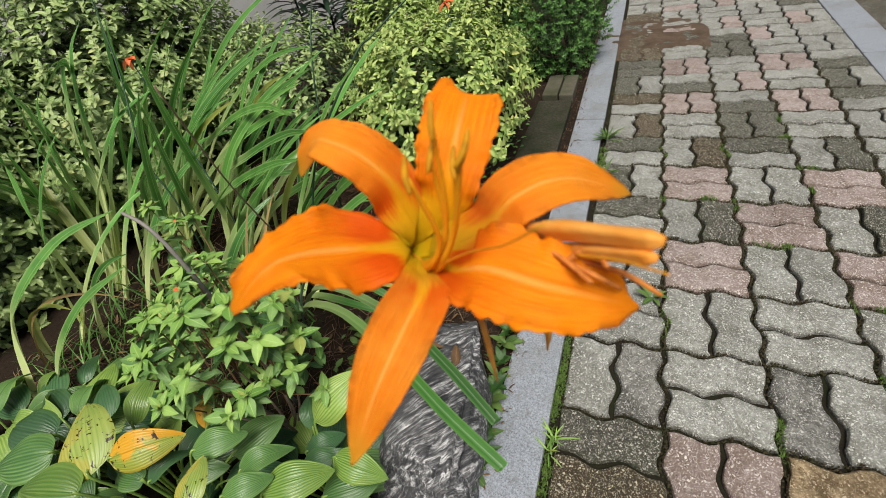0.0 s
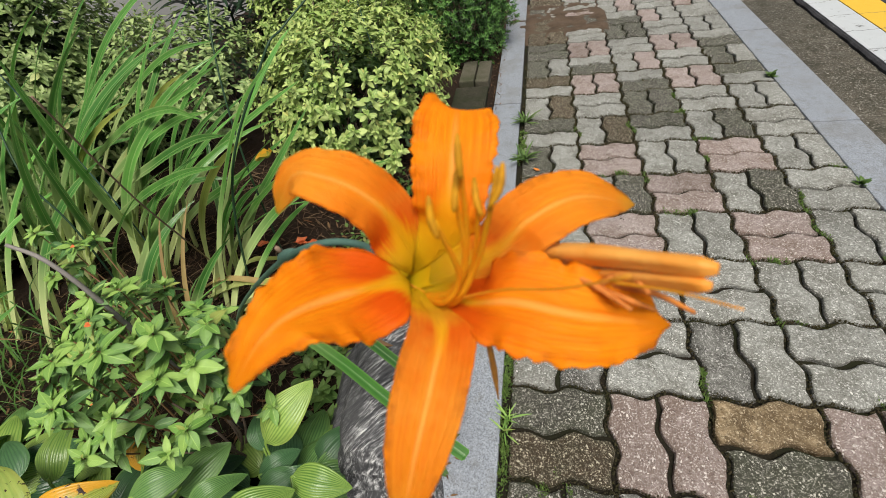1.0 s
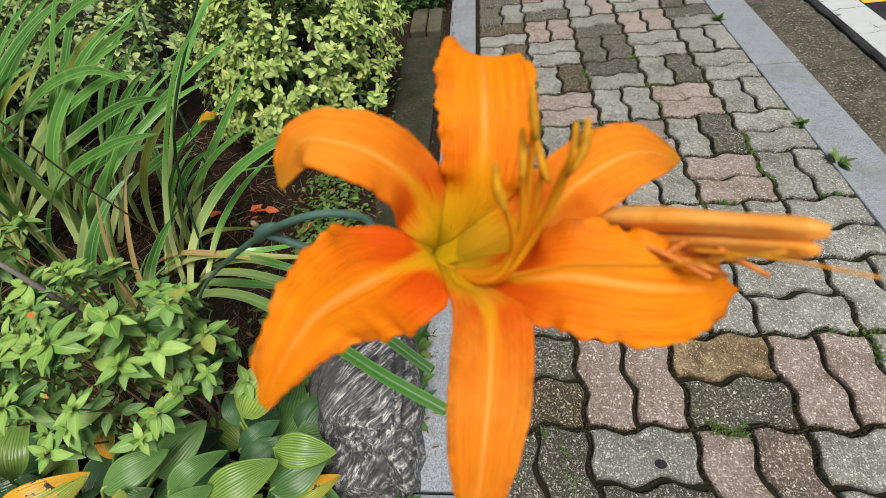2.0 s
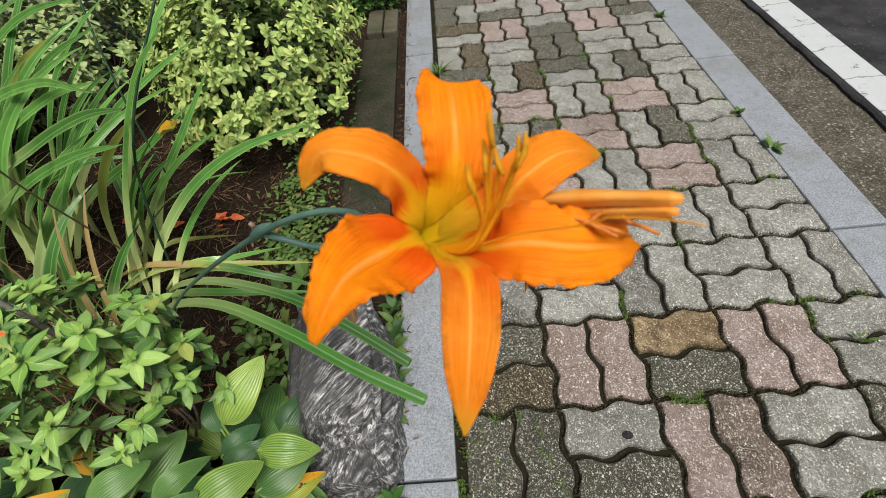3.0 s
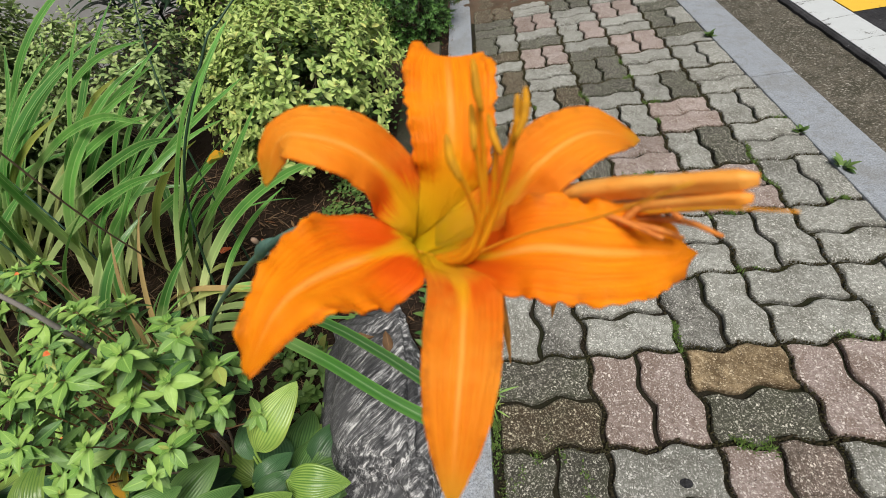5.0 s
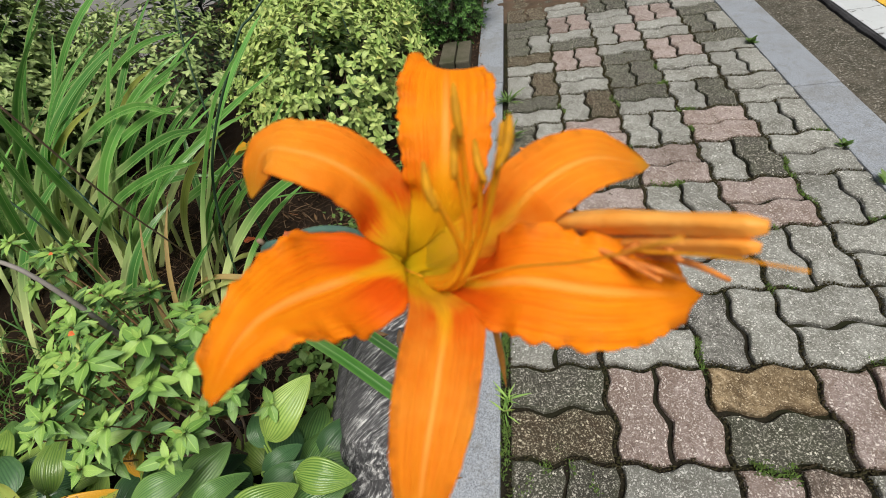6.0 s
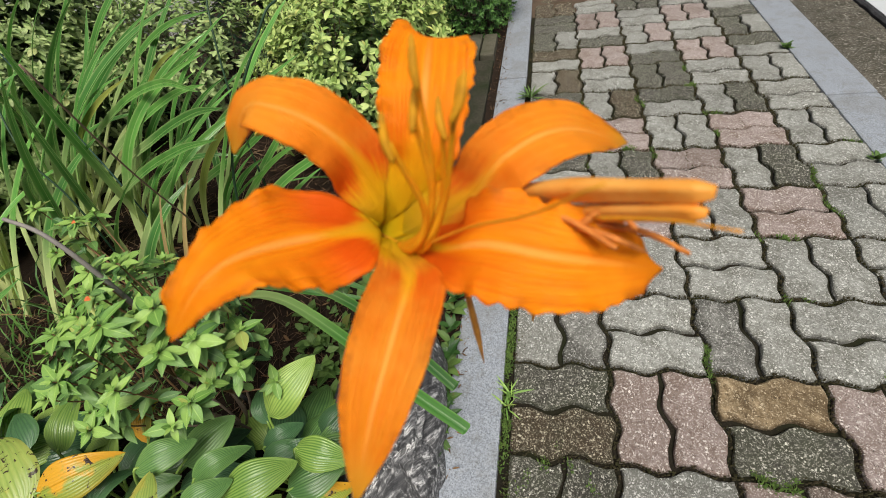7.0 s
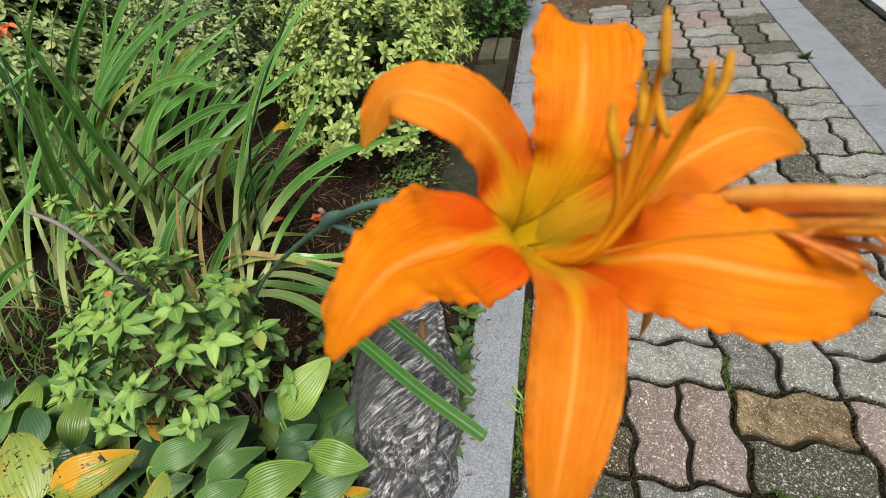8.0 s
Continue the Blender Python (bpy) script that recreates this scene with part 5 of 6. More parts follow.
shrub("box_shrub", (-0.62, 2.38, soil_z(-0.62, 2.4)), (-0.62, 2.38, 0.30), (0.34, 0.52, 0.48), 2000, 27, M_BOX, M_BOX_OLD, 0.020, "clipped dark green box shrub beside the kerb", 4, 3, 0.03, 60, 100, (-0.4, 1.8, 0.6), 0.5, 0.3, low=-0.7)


# ---------- hosta leaves ----------
def hosta_template(width, arch, cup, twist=0.0, ribs=7, nu=20, nv=43):
    """A broad oval leaf of unit length with a rounded base, a short point, sunk midrib and raised blade between the veins."""
    V, U = [], []
    for i in range(nu):
        u = i / (nu - 1)
        w = max(0.004, width / 2 * math.sin(math.pi * u**0.78) ** 0.62 * (1 - 0.30 * u**3))
        for j in range(nv):
            s = 2 * j / (nv - 1) - 1
            full = math.sin(math.pi * min(1, u * 1.02)) ** 0.5
            rib = 0.011 * abs(math.sin(s * math.pi * ribs)) * full
            h = arch * math.sin(math.pi * u) - arch * 0.9 * u * u - cup * s * s * w - 0.020 * math.exp(-((s / 0.07) ** 2)) * full
            V.append((u, s * w, h + rib + twist * s * w * u + 0.012 * math.sin(11 * u + 4 * s) * abs(s)))
            U.append((u, (s + 1) / 2))
    return V, grid_faces(nu, nv), U


HOSTA = [hosta_template(0.56, 0.16, 0.30, 0.3), hosta_template(0.48, 0.22, -0.25, -0.3), hosta_template(0.68, 0.10, 0.28), hosta_template(0.40, 0.2, -0.5, 0.5)]
hosta_cache = {}


def hosta_leaf(t, base, tip, kind, mat, roll=0.0, label=""):
    if (kind, mat.name) not in hosta_cache:
        me = mesh_of("leaf", *HOSTA[kind])
        me.materials.append(mat)
        hosta_cache[kind, mat.name] = me
    base, tip = np.array(base, float), np.array(tip, float)
    d = tip - base
    up = np.array([0, -0.35, 1.0]) + roll * np.cross(unit(d), (0, 0, 1))
    m = frames_of(base[None], d[None], up[None], [np.linalg.norm(d)])[0]
    leaf = piece("leaf", hosta_cache[kind, mat.name], t, Matrix(m.tolist()))
    tagged(leaf, label)
    foot = np.array(t.location) + 0.25 * (base - np.array(t.location)) * np.array([1, 1, 0])
    line = spline([foot, foot * 0.4 + base * 0.6 + np.array([0, 0, 0.03]), base, base + 0.12 * d], 10)
    part("leaf_stalk", tube_mesh("leaf_stalk", line, np.linspace(0.003, 0.002, 10), 6), M_HOSTA_PALE, t)


def hosta(x, y, count, seed, reach, top, label):
    r = random.Random(seed)
    t = thing("hosta", (x, y, soil_z(x, y)), label, "plant", "hostas")
    for n in range(count):
        az = 6.283 * n / count + r.uniform(-0.4, 0.4)
        q = r.uniform(0.25, 1.0)
        b = (x + math.cos(az) * reach * q, y + math.sin(az) * reach * q, soil_z(x, y) + top * (1.05 - 0.45 * q))
        L = r.uniform(0.10, 0.145)
        e = (b[0] + math.cos(az) * L, b[1] + math.sin(az) * L, b[2] + r.uniform(-0.05, 0.02))
        hosta_leaf(t, b, e, r.randrange(3), r.choice((M_HOSTA, M_HOSTA, M_HOSTA_DARK, M_HOSTA_PALE)), r.uniform(-0.3, 0.3))
    return t


h1 = hosta(-0.66, -0.36, 20, 31, 0.11, 0.14, "clump of ribbed green hosta leaves")
h2 = hosta(-0.93, -0.49, 26, 32, 0.14, 0.20, "clump of ribbed hosta leaves, some yellowing and spotted")
h3 = hosta(-1.22, -0.47, 26, 33, 0.15, 0.20, "clump of dark ribbed hosta leaves")
h5 = hosta(-1.50, -0.52, 20, 35, 0.15, 0.18, "clump of dark ribbed hosta leaves")
h4 = hosta(-0.72, -0.60, 22, 34, 0.14, 0.19, "clump of broad ribbed green hosta leaves")
hosta_leaf(h2, (-0.918, -0.529, 0.40), (-1.059, -0.435, 0.42), 2, M_HOSTA_SPOT, 0.0, "pale spotted leaf with small holes")
hosta_leaf(h2, (-0.911, -0.498, 0.40), (-0.810, -0.426, 0.40), 0, M_HOSTA_YELLOW, 0.4, "yellowing leaf with brown specks and holes")
hosta_leaf(h3, (-1.138, -0.487, 0.35), (-1.290, -0.504, 0.35), 0, M_HOSTA_DARK)
hosta_leaf(h3, (-1.079, -0.515, 0.37), (-1.202, -0.576, 0.36), 2, M_HOSTA)
hosta_leaf(h2, (-0.912, -0.554, 0.40), (-1.047, -0.588, 0.40), 2, M_HOSTA_PALE)
hosta_leaf(h2, (-1.005, -0.424, 0.33), (-1.033, -0.324, 0.37), 0, M_HOSTA_PALE)
hosta_leaf(h3, (-1.102, -0.426, 0.31), (-1.200, -0.366, 0.32), 2, M_HOSTA_DARK)
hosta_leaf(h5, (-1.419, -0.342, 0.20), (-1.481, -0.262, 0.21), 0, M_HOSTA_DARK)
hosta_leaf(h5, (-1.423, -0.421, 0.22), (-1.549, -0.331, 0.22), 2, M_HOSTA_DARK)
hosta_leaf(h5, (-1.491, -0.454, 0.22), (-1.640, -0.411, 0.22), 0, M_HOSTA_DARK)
hosta_leaf(h2, (-0.795, -0.440, 0.37), (-0.720, -0.380, 0.37), 0, M_HOSTA)
hosta_leaf(h4, (-0.724, -0.520, 0.38), (-0.756, -0.440, 0.39), 2, M_HOSTA_SPOT)
hosta_leaf(h4, (-0.712, -0.437, 0.33), (-0.645, -0.368, 0.33), 1, M_HOSTA)
hosta_leaf(h4, (-0.656, -0.449, 0.32), (-0.555, -0.381, 0.32), 0, M_HOSTA_PALE)
hosta_leaf(h1, (-0.580, -0.355, 0.29), (-0.473, -0.359, 0.28), 0, M_HOSTA_PALE)
hosta_leaf(h1, (-0.682, -0.290, 0.250), (-0.600, -0.195, 0.325), 0, M_HOSTA_LIGHT, 0.2, "large pale yellow-green ribbed leaf")
hosta_leaf(h1, (-0.587, -0.412, 0.25), (-0.498, -0.357, 0.25), 2, M_HOSTA)
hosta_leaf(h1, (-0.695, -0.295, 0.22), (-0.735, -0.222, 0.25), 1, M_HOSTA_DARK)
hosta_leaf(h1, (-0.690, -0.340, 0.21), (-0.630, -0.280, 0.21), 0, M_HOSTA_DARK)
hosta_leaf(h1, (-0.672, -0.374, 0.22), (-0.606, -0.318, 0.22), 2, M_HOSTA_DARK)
hosta_leaf(h2, (-0.837, -0.387, 0.33), (-0.857, -0.303, 0.36), 3, M_HOSTA_YELLOW, 0.0, "narrow yellow leaf with brown specks")
hosta_leaf(h2, (-0.790, -0.400, 0.28), (-0.723, -0.312, 0.30), 2, M_HOSTA)
hosta_leaf(h2, (-0.875, -0.499, 0.34), (-0.965, -0.502, 0.33), 0, M_HOSTA)
hosta_leaf(h2, (-0.862, -0.500, 0.34), (-0.830, -0.425, 0.34), 1, M_HOSTA_DARK)
hosta_leaf(h4, (-0.700, -0.484, 0.35), (-0.636, -0.426, 0.35), 0, M_HOSTA)
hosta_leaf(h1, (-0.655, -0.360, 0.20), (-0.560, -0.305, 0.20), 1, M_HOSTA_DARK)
hosta_leaf(h1, (-0.575, -0.42, 0.19), (-0.49, -0.375, 0.19), 1, M_HOSTA_YELLOW, 0.0, "withered orange-yellow leaf lying against the rock")


# ---------- rock ----------
def rock():
    bm = bmesh.new()
    bmesh.ops.create_icosphere(bm, subdivisions=5, radius=1.0)
    r = random.Random(19)
    cuts = [(Vector((r.gauss(0, 1), r.gauss(0, 1), abs(r.gauss(0, 0.7)))).normalized(), r.uniform(0.86, 1.10)) for _ in range(30)]
    for v in bm.verts:
        p = v.co.copy()
        q = Vector((math.copysign(abs(p.x) ** 0.48, p.x), math.copysign(abs(p.y) ** 0.48, p.y), math.copysign(abs(p.z) ** 0.45, p.z)))
        k = 1.0 + 0.13 * noise.noise(p * 1.7) + 0.09 * noise.noise(p * 3.6) + 0.03 * noise.noise(p * 9) + 0.035 * abs(noise.noise(Vector((p.x * 9 - p.y * 6, p.y * 3, p.z * 12)))) + 0.012 * noise.noise(p * 24)
        for n, d in cuts:
            over = q.dot(n) - d
            if over > 0:
                q -= n * over * 0.85
        v.co = Vector((q.x * 0.136 * k, q.y * 0.285 * k, q.z * 0.122 * k))
        v.co.z += 0.10 * v.co.x - 0.05 * v.co.y
    bm.transform(pose(-0.52, -0.115, 0.05, 0, 0, 8))
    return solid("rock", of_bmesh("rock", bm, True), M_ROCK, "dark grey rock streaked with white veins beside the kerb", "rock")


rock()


# ---------- tall dark plants behind the shrubs ----------
def whorl_plant(x, y, height, seed):
    r = random.Random(seed)
    z = soil_z(x, y)
    t = thing("lily_plant", (x, y, z), "tall dark green leafy stem with whorled narrow leaves", "plant", "dark leafy stems")
    part("stem", tube_mesh("stem", spline([(x, y, z), (x + 0.01, y, z + height / 2), (x + 0.02, y - 0.01, z + height)], 12), np.linspace(0.008, 0.005, 12), 8), M_WHORL, t)
    tmpl = mesh_of("leaf", *leaf_template(0.14, fold=0.3, droop=0.35, nu=8))
    tmpl.materials.append(M_WHORL)
    for k in range(int(height / 0.035)):
        p = np.array([x + 0.01, y, z + 0.12 + k * 0.033])
        for q in range(6):
            ang = k * 0.9 + q * 1.047 + r.uniform(-0.2, 0.2)
            d = np.array([math.cos(ang), math.sin(ang), r.uniform(0.1, 0.5)])
            piece("leaf", tmpl, t, Matrix(frames_of(p[None], d[None], np.array([[0, 0, 1.0]]), [r.uniform(0.15, 0.23)])[0].tolist()))
    return t


whorl_plant(-1.86, 1.62, 0.86, 41)
whorl_plant(-1.70, 1.66, 0.84, 42)
whorl_plant(-1.56, 1.74, 0.82, 43)


# ---------- single stalks ----------
def stalk(name, pts, r0, r1, mat, label):
    t = thing(name, pts[0], label, "stalk", "single stalks")
    part("stem", tube_mesh("stem", spline(pts, 30), np.linspace(r0, r1, 30), 7), mat, t)
    return t


stalk("dead_stalk", [(-1.20, 0.30, 0.07), (-1.0085, 0.104, 0.414), (-0.88, -0.03, 0.655), (-0.749, -0.149, 0.897)], 0.0024, 0.0014, M_DEAD, "thin brown dead stalk leaning through the leaves")
stalk("flower_stalk", [(-1.00, 0.36, 0.07), (-1.0, 0.42, 0.45), (-1.025, 0.545, 0.70), (-1.045, 0.69, 0.86)], 0.0034, 0.0022, M_STALK, "dark green leafless daylily stalk")
stalk("flower_stalk", [(-1.02, 0.16, 0.07), (-0.90, 0.22, 0.50), (-0.735, 0.308, 0.754), (-0.697, 0.368, 0.794), (-0.62, 0.46, 0.85)], 0.0035, 0.002, M_STALK, "dark green leafless daylily stalk")
stalk("flower_stalk", [(-1.15, -0.05, 0.07), (-1.24, 0.06, 0.48), (-1.306, 0.10, 0.632), (-1.387, 0.228, 0.81), (-1.48, 0.34, 0.98)], 0.0026, 0.0018, M_STALK, "dark green leafless daylily stalk")
stalk("grey_twig", [(-0.87, -0.20, 0.07), (-0.83, -0.225, 0.45), (-0.822, -0.232, 0.62), (-0.848, -0.228, 0.697), (-0.90, -0.222, 0.722)], 0.0050, 0.0028, M_GREYTWIG, "grey woody twig rising from the soil")


# ---------- weeds, creeping plants, litter ----------
def rosette(name, x, y, z, count, length, seed, label, width=0.3, lift=25, material=None):
    r = random.Random(seed)
    t = thing(name, (x, y, z), label, "weed", "weeds in the paving")
    me = mesh_of("leaf", *leaf_template(width, fold=0.3, droop=0.3, nu=7))
    me.materials.append(material or M_WEED)
    for n in range(count):
        a = n * 2.4 + r.uniform(-0.3, 0.3)
        e = radians(lift + r.uniform(-15, 40))
        d = np.array([math.cos(a) * math.cos(e), math.sin(a) * math.cos(e), math.sin(e)])
        p = np.array([x + r.uniform(-0.008, 0.008), y + r.uniform(-0.008, 0.008), z])
        piece("leaf", me, t, Matrix(frames_of(p[None], d[None], np.array([[0, 0, 1.0]]), [length * r.uniform(0.6, 1.15)])[0].tolist()))
    return t


rosette("dandelion", 0.893, 0.592, 0.0, 11, 0.042, 51, "green rosette weed growing at the kerb joint", 0.42)
rosette("grass_tuft", 0.872, 0.80, 0.0, 14, 0.028, 52, "small green weed tuft at the kerb joint", 0.5, 40)
rosette("grass_tuft", 0.872, 1.61, 0.0, 16, 0.034, 53, "small green weed tuft at the kerb joint", 0.5, 40)
rosette("grass_tuft", -0.235, -0.09, 0.0, 11, 0.05, 54, "narrow-leaved green weed between kerb and pavers", 0.11, 30, M_AZALEA)
rosette("grass_tuft", -0.24, -0.125, 0.0, 7, 0.04, 55, "narrow-leaved green weed between kerb and pavers", 0.11, 25, M_AZALEA)
rosette("grass_tuft", -0.225, 1.33, 0.0, 18, 0.095, 56, "grassy green weed between kerb and pavers", 0.13, 32)
rosette("grass_tuft", -0.225, 1.02, 0.0, 18, 0.085, 57, "grassy green weed between kerb and pavers", 0.13, 32)
rosette("broad_weed", -0.03, 0.40, 0.0, 9, 0.05, 58, "small green weed in a paver joint", 0.34, 30)
rosette("broad_weed", 0.75, -0.12, 0.0, 8, 0.03, 59, "tiny green weed in a paver joint", 0.3, 30)


def creeping(name, places, seed, size, material, label, n_each=14, height=0.05):
    """Creeping small-leaved plants: uncountable, one object of stuff."""
    r = random.Random(seed)
    pos, dirs, ups, sc = [], [], [], []
    for x, y, s in places:
        for _ in range(n_each):
            px, py = x + r.gauss(0, s), y + r.gauss(0, s)
            pz = (soil_z(px, py) if px < -0.383 else 0.0) + r.uniform(0.004, height)
            a = r.uniform(0, 6.28)
            pos.append((px, py, pz))
            dirs.append((math.cos(a), math.sin(a), r.uniform(-0.2, 0.5)))
            ups.append((r.uniform(-0.3, 0.3), r.uniform(-0.3, 0.3), 1))
            sc.append(size * r.uniform(0.6, 1.3))
    m = frames_of(np.array(pos), np.array(dirs), np.array(ups), np.array(sc))
    return solid(name, scatter_mesh(name, leaf_template(0.6, fold=0.2, droop=0.1, nu=4), m), material, label, "ground cover", kind="stuff")


gr = random.Random(61)
creeping("creeping_weed", [(gr.uniform(-0.80, -0.63), gr.uniform(0.22, 0.80), 0.03) for _ in range(60)], 62, 0.020, M_WEED, "creeping small-leaved green weeds over the soil", 15, 0.06)
for n, (x, y, s) in enumerate(((-0.40, -0.42, 0.05), (-0.405, -0.30, 0.045), (-0.40, -0.20, 0.06), (-0.395, -0.13, 0.055), (-0.40, -0.03, 0.06), (-0.405, 0.05, 0.05), (-0.41, 0.15, 0.055), (-0.40, 0.24, 0.045))):
    for k in range(2):
        rosette("leafy_weed", x + 0.012 * (k - 0.5), y + 0.02 * k, 0.0 + 0.03 * k, 9, s * (1 - 0.2 * k), 600 + 2 * n + k, "small leafy green weed between rock and kerb", 0.42, 30, M_BOX_OLD if k else M_WEED)
creeping("creeping_weed", [(gr.uniform(-0.80, -0.56), gr.uniform(-0.25, 0.1), 0.03) for _ in range(16)], 64, 0.028, M_WEED, "rounded green weeds beside the rock", 9, 0.08)
creeping("creeping_weed", [(-0.64 + gr.gauss(0, 0.015), gr.uniform(0.7, 1.6), 0.03) for _ in range(14)], 65, 0.02, M_BOX, "dark leafy weeds at the edging slab", 10, 0.08)


def litter(name, count, box, seed, length, label, material, width=0.0012):
    r = random.Random(seed)
    x0, x1, y0, y1 = box
    tubes = []
    for _ in range(count):
        x, y, a = r.uniform(x0, x1), r.uniform(y0, y1), r.uniform(0, 3.14)
        L = length * r.uniform(0.4, 1.2)
        z = (soil_z(x, y) if x < -0.383 else 0.004) + 0.004
        d = np.array([math.cos(a), math.sin(a), r.uniform(-0.1, 0.25)])
        p = np.array([x, y, z])
        tubes.append(tube([p, p + d * L * 0.5 + np.array([0, 0, 0.004]), p + d * L], (width, width, width * 0.5), 4))
    return solid(name, mesh_of(name, *join(tubes)), material, label, "litter", kind="stuff")


litter("dry_litter", 3800, (-1.8, -0.42, -0.45, 1.0), 71, 0.06, "brown dry needles and stems strewn on the soil", M_NEEDLE, 0.0009)
litter("dry_litter", 700, (-1.9, -0.5, -0.45, 0.9), 76, 0.07, "pale dry straw strewn on the soil", M_STRAW, 0.0011)
litter("dry_litter", 160, (-0.62, -0.36, -0.1, 1.9), 72, 0.03, "brown dry bits gathered beside the kerb", M_NEEDLE, 0.0016)


def dry_leaves(count, box, seed, size, label):
    """Broken dry leaves lying about: uncountable, one object of stuff."""
    r = random.Random(seed)
    x0, x1, y0, y1 = box
    pos, dirs, ups, sc = [], [], [], []
    for _ in range(count):
        x, y, a = r.uniform(x0, x1), r.uniform(y0, y1), r.uniform(0, 6.28)
        pos.append((x, y, (soil_z(x, y) if x < -0.383 else 0.0) + r.uniform(0.004, 0.016)))
        dirs.append((math.cos(a), math.sin(a), r.uniform(-0.25, 0.25)))
        ups.append((r.uniform(-0.6, 0.6), r.uniform(-0.6, 0.6), 1))
        sc.append(size * r.uniform(0.4, 1.3))
    m = frames_of(np.array(pos), np.array(dirs), np.array(ups), np.array(sc))
    return solid("dry_leaves", scatter_mesh("dry_leaves", leaf_template(0.24, fold=0.9, droop=-0.35, nu=6), m), M_DRYLEAF, label, "litter", kind="stuff")


dry_leaves(700, (-1.8, -0.45, -0.45, 0.85), 73, 0.030, "brown broken dry leaves on the soil")
dry_leaves(520, (-0.432, -0.35, -0.3, 2.3), 74, 0.014, "brown dry leaf crumbs in the gap behind the kerb")
for n, (x, y) in enumerate(((-0.70, -0.10), (-0.665, -0.17), (-0.66, -0.04), (-0.76, -0.03), (-0.69, 0.03), (-0.62, 0.11), (-0.81, 0.07), (-0.73, 0.15), (-0.67, 0.2))):
    rosette("round_leaved_weed", x, y, soil_z(x, y) + 0.02, 8, 0.052, 700 + n, "small round-leaved green weed on the soil", 0.62, 35)


def fine_grass(count, box, seed):
    r = random.Random(seed)
    V, F, U = [], [], []
    for _ in range(count):
        x, y = r.uniform(box[0], box[1]), r.uniform(box[2], box[3])
        line = arch_line((x, y, soil_z(x, y) - 0.005), r.uniform(0, 6.28), r.uniform(0.10, 0.26), r.uniform(50, 80), r.uniform(10, 50), 7)
        w, n = r.uniform(0.003, 0.007), len(V)
        for i, q in enumerate(line):
            h = w * (1 - (i / 6) ** 2) + 0.0004
            V += [q + np.array([h / 2, h / 4, 0]), q - np.array([h / 2, h / 4, 0])]
            U += [(i / 6, 0.2), (i / 6, 0.8)]
        F += [(n + 2 * i, n + 2 * i + 1, n + 2 * i + 3, n + 2 * i + 2) for i in range(6)]
    return solid("fine_grass", mesh_of("fine_grass", V, F, U), M_BOX, "thin dark green grass blades over the soil", "grass", kind="stuff")


fine_grass(300, (-1.75, -0.95, -0.38, 0.08), 75)


def fallen(x, y, z, size, seed, label="fallen shrivelled orange-red petal on the soil", mat=None):
    r = random.Random(seed)
    V, F, U = leaf_template(0.55, fold=0.7, droop=-0.35, nu=7, nv=5)
    V = np.array(V) * size
    V[:, 2] += np.array([noise.noise(Vector(v * 90)) for v in V]) * size * 0.25
    me = mesh_of("fallen_petal", V, F, U)
    me.materials.append(mat or M_RED)
    ob = new("fallen_petal", me)
    ob.matrix_basis = pose(x, y, z, r.uniform(-20, 20), r.uniform(-20, 20), r.uniform(0, 360))
    return tagged(ob, label, "petal", "fallen petals")


for n, (x, y) in enumerate(((-0.964, 0.471), (-0.945, 0.44), (-0.893, 0.434), (-0.81, 0.364), (-1.13, 0.417), (-1.30, 0.44), (-0.70, 0.30), (-0.97, 0.41))):
    fallen(x, y, soil_z(x, y) + 0.016, 0.052 - 0.002 * n, 80 + n)
fallen(-0.845, 0.27, 0.535, 0.062, 95, "curled yellow-orange withered leaf lying on a blade", M_HOSTA_YELLOW)
fallen(-0.50, -0.02, 0.19, 0.05, 93, "brown dry leaf lying on the rock", M_DRYLEAF)
fallen(-0.46, -0.06, 0.185, 0.045, 94, "brown dry leaf lying on the rock", M_DRYLEAF)
fallen(-0.16, 0.93, 0.008, 0.03, 96, "dry reddish-brown leaf on the pavers", M_WITHER)


def withered_bloom(at, seed):
    t = thing("withered_bloom", at, "withered red-orange daylily bloom among the shrub leaves", "flower")
    r = random.Random(seed)
    for k in range(5):
        a = 1.26 * k + r.uniform(-0.2, 0.2)
        d = np.array([math.cos(a), 0.6 * math.sin(a), r.uniform(-0.6, 0.5)])
        line = spline([np.array(at) - 0.006 * d, np.array(at) + 0.018 * d, np.array(at) + 0.034 * d + np.array([0, 0, -0.012])], 10)
        part("petal", blade_mesh(line, 0.014, r.uniform(-0.8, 0.8), 0.5), M_RED, t)
    stem = spline([(at[0] + 0.03, at[1] - 0.03, soil_z(at[0], at[1])), (at[0] + 0.02, at[1], 0.5 * at[2]), at], 16)
    part("stem", tube_mesh("stem", stem, np.linspace(0.003, 0.0016, 16), 7), M_SCAPE, t)


withered_bloom((-1.36, 0.255, 0.822), 97)
withered_bloom((-0.794, 1.09, 0.68), 98)


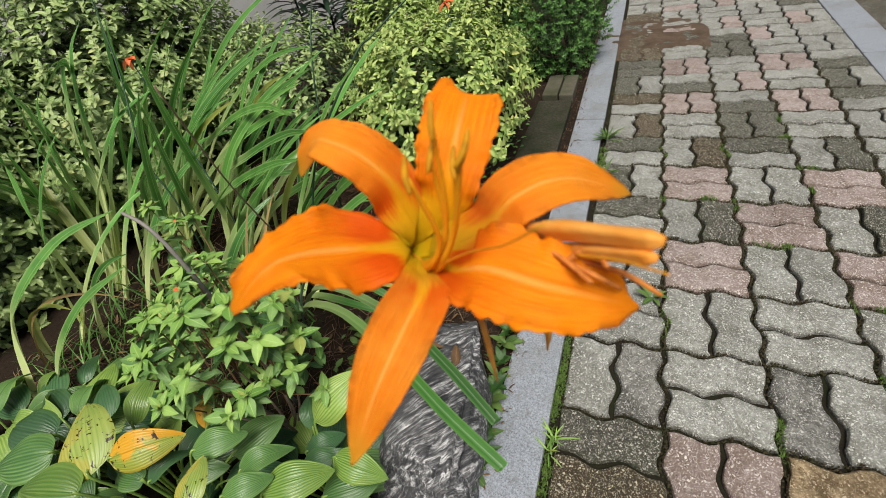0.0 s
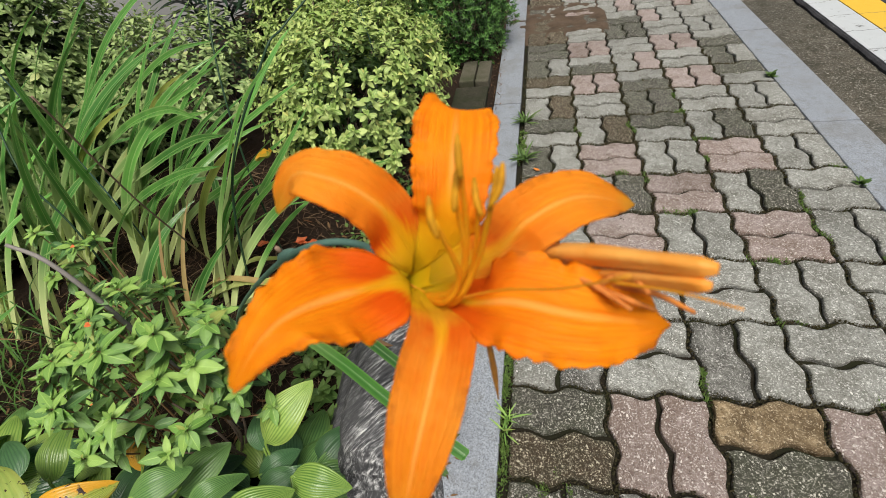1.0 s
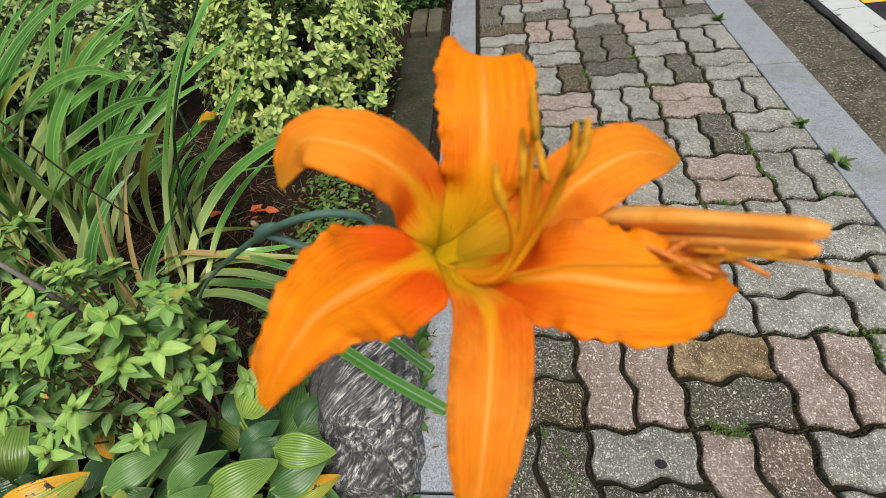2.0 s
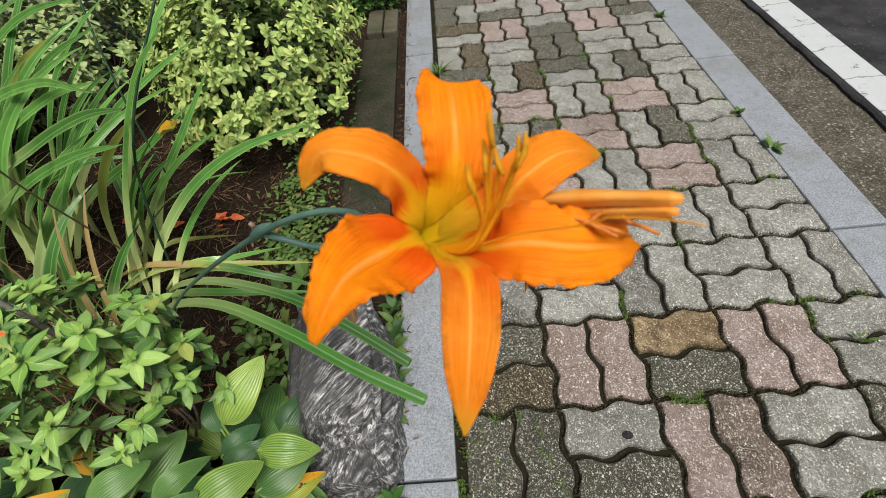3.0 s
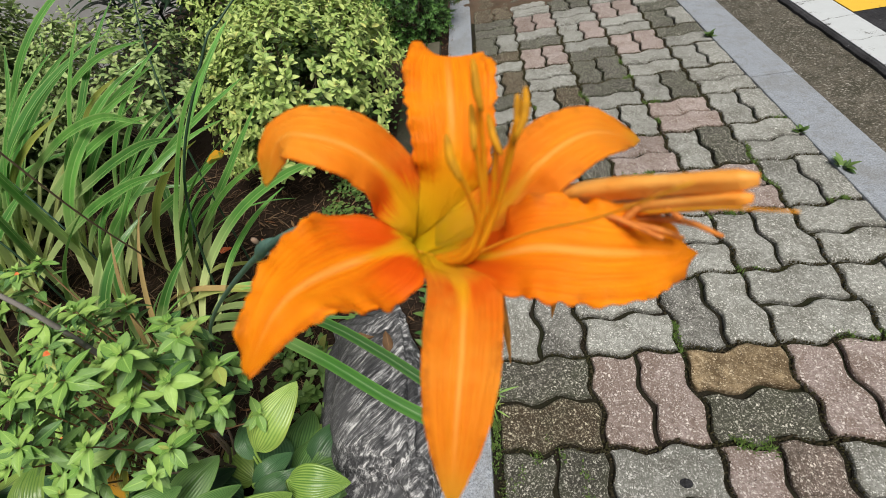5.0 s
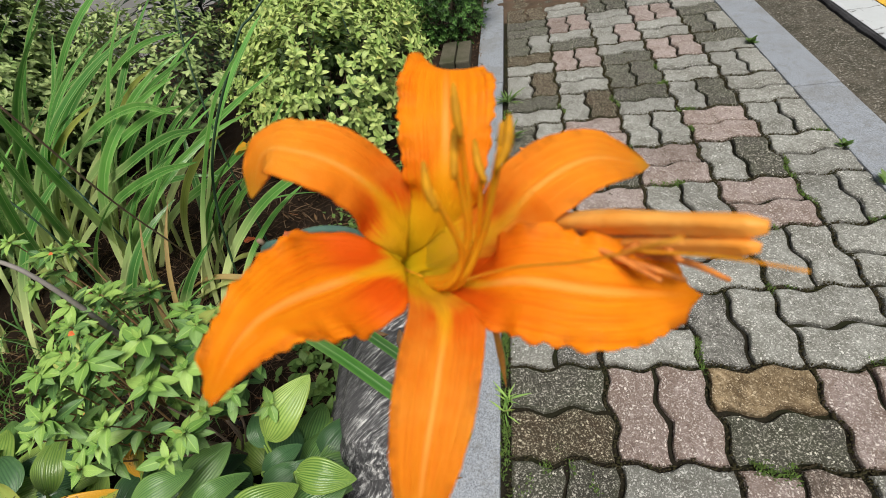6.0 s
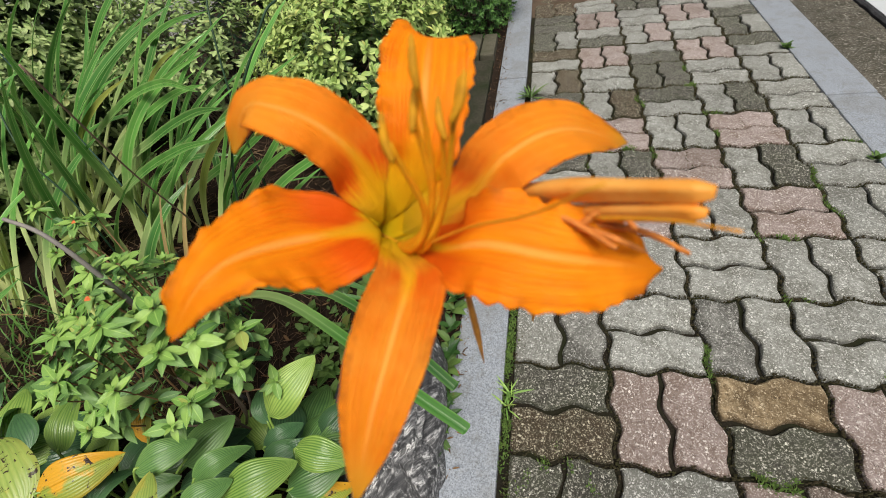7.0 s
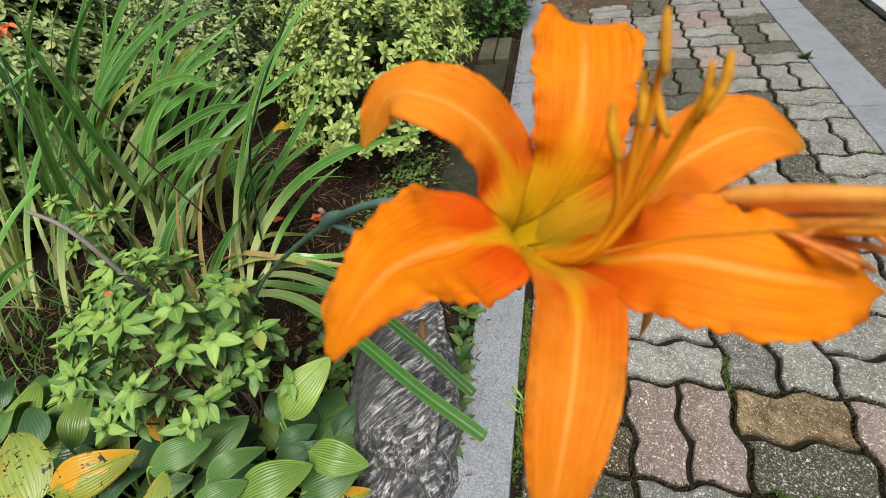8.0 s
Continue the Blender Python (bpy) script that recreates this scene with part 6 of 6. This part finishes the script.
# ---------- moss in the joints, mud ----------
def moss(count, seed):
    r = random.Random(seed)
    pos, dirs, ups, sc = [], [], [], []
    spots = []
    for _ in range(46):
        i, j, c = r.randrange(-1, 5), r.randrange(-3, 7), r.random()
        upright = r.random() < 0.5
        for _ in range(r.randrange(2, 9)):
            f = min(1.0, max(0.0, r.gauss(c, 0.14)))
            spots.append((i * CELL + AMP * wave(f), (j + f) * CELL) if upright else ((i + f) * CELL, j * CELL - AMP * wave(f)))
    spots += [(-0.243 + r.gauss(0, 0.004), r.choice((-0.48, -0.2, 0.02, 0.09, 0.5, 1.1)) + r.gauss(0, 0.06)) for _ in range(90)]
    spots += [(r.uniform(-0.24, -0.02), r.uniform(-0.62, -0.2)) for _ in range(26)]
    for x, y in spots:
        if x > 0.89:
            continue
        for _ in range(count):
            a = r.uniform(0, 6.28)
            pos.append((x + r.gauss(0, 0.0045), y + r.gauss(0, 0.010), -0.006))
            dirs.append((math.cos(a) * 0.7, math.sin(a) * 0.7, 1))
            ups.append((-math.cos(a), -math.sin(a), 0.6))
            sc.append(r.uniform(0.006, 0.014))
    m = frames_of(np.array(pos), np.array(dirs), np.array(ups), np.array(sc))
    return solid("moss", scatter_mesh("moss", leaf_template(0.3, nu=3), m), M_MOSS, "green moss and fine grass in the paver joints", "moss", kind="stuff")


moss(26, 66)


def joint_crumbs(count, seed):
    """Crumbs of soil and grit lying in and beside the joints."""
    r = random.Random(seed)
    V, F = [], []
    while len(V) < 5 * count:
        i, j, f = r.randrange(-1, 5), r.randrange(-4, 9), r.random()
        x, y = (i * CELL + AMP * wave(f), (j + f) * CELL) if r.random() < 0.5 else ((i + f) * CELL, j * CELL - AMP * wave(f))
        if (i - 1 + j) % 2 and r.random() < 0.4:
            x += CELL / 2
        x, y = x + r.gauss(0, 0.005), y + r.gauss(0, 0.005)
        if not -0.25 < x < 0.88:
            continue
        s, a, n = r.uniform(0.0012, 0.0035), r.uniform(0, 3.1), len(V)
        z = -0.004 + r.uniform(0, 0.004)
        V += [(x + s * math.cos(a + q), y + s * math.sin(a + q) * r.uniform(0.6, 1), z - 0.004) for q in (0, 1.6, 3.1, 4.7)] + [(x + r.uniform(-s, s) * 0.5, y, z + s * 0.9)]
        F += [(n + q, n + (q + 1) % 4, n + 4) for q in range(4)]
    return solid("joint_crumbs", mesh_of("joint_crumbs", V, F, smooth=False), M_CRUMB, "dark crumbs of soil and grit along the joints", "grit", kind="stuff")


joint_crumbs(14000, 67)
mud_v = []
for i in range(60):
    for j in range(60):
        u, v = i / 59, j / 59
        x, y = -0.40 + 0.66 * u, 2.30 + 0.80 * v
        e = min(1.0, 5.0 * min(1.25 - u - 0.55 * abs(v - 0.4), v, 1 - v))
        mud_v.append((x, y, -0.016 + 0.0165 * max(-0.2, e) + 0.009 * noise.noise(Vector((x * 11, y * 11, 2))) + 0.003 * noise.noise(Vector((x * 45, y * 45, 7)))))
solid("mud_patch", mesh_of("mud_patch", mud_v, [q[::-1] for q in grid_faces(60, 60)]), M_MUD, "thin brown mud washed over the pavers", "mud", kind="structure")
spot = bmesh.new()
bmesh.ops.create_circle(spot, cap_ends=True, segments=20, radius=0.011)
bmesh.ops.scale(spot, vec=(1.15, 0.85, 1), verts=spot.verts)
spot = of_bmesh("tar_spot", spot)
spot.transform(Matrix.Translation((0.137, -0.300, 0.0022)))
solid("tar_spot", spot, M_ASPHALT, "small dark round tar spot on a paver", "stain", kind="structure")
lay_pavers()
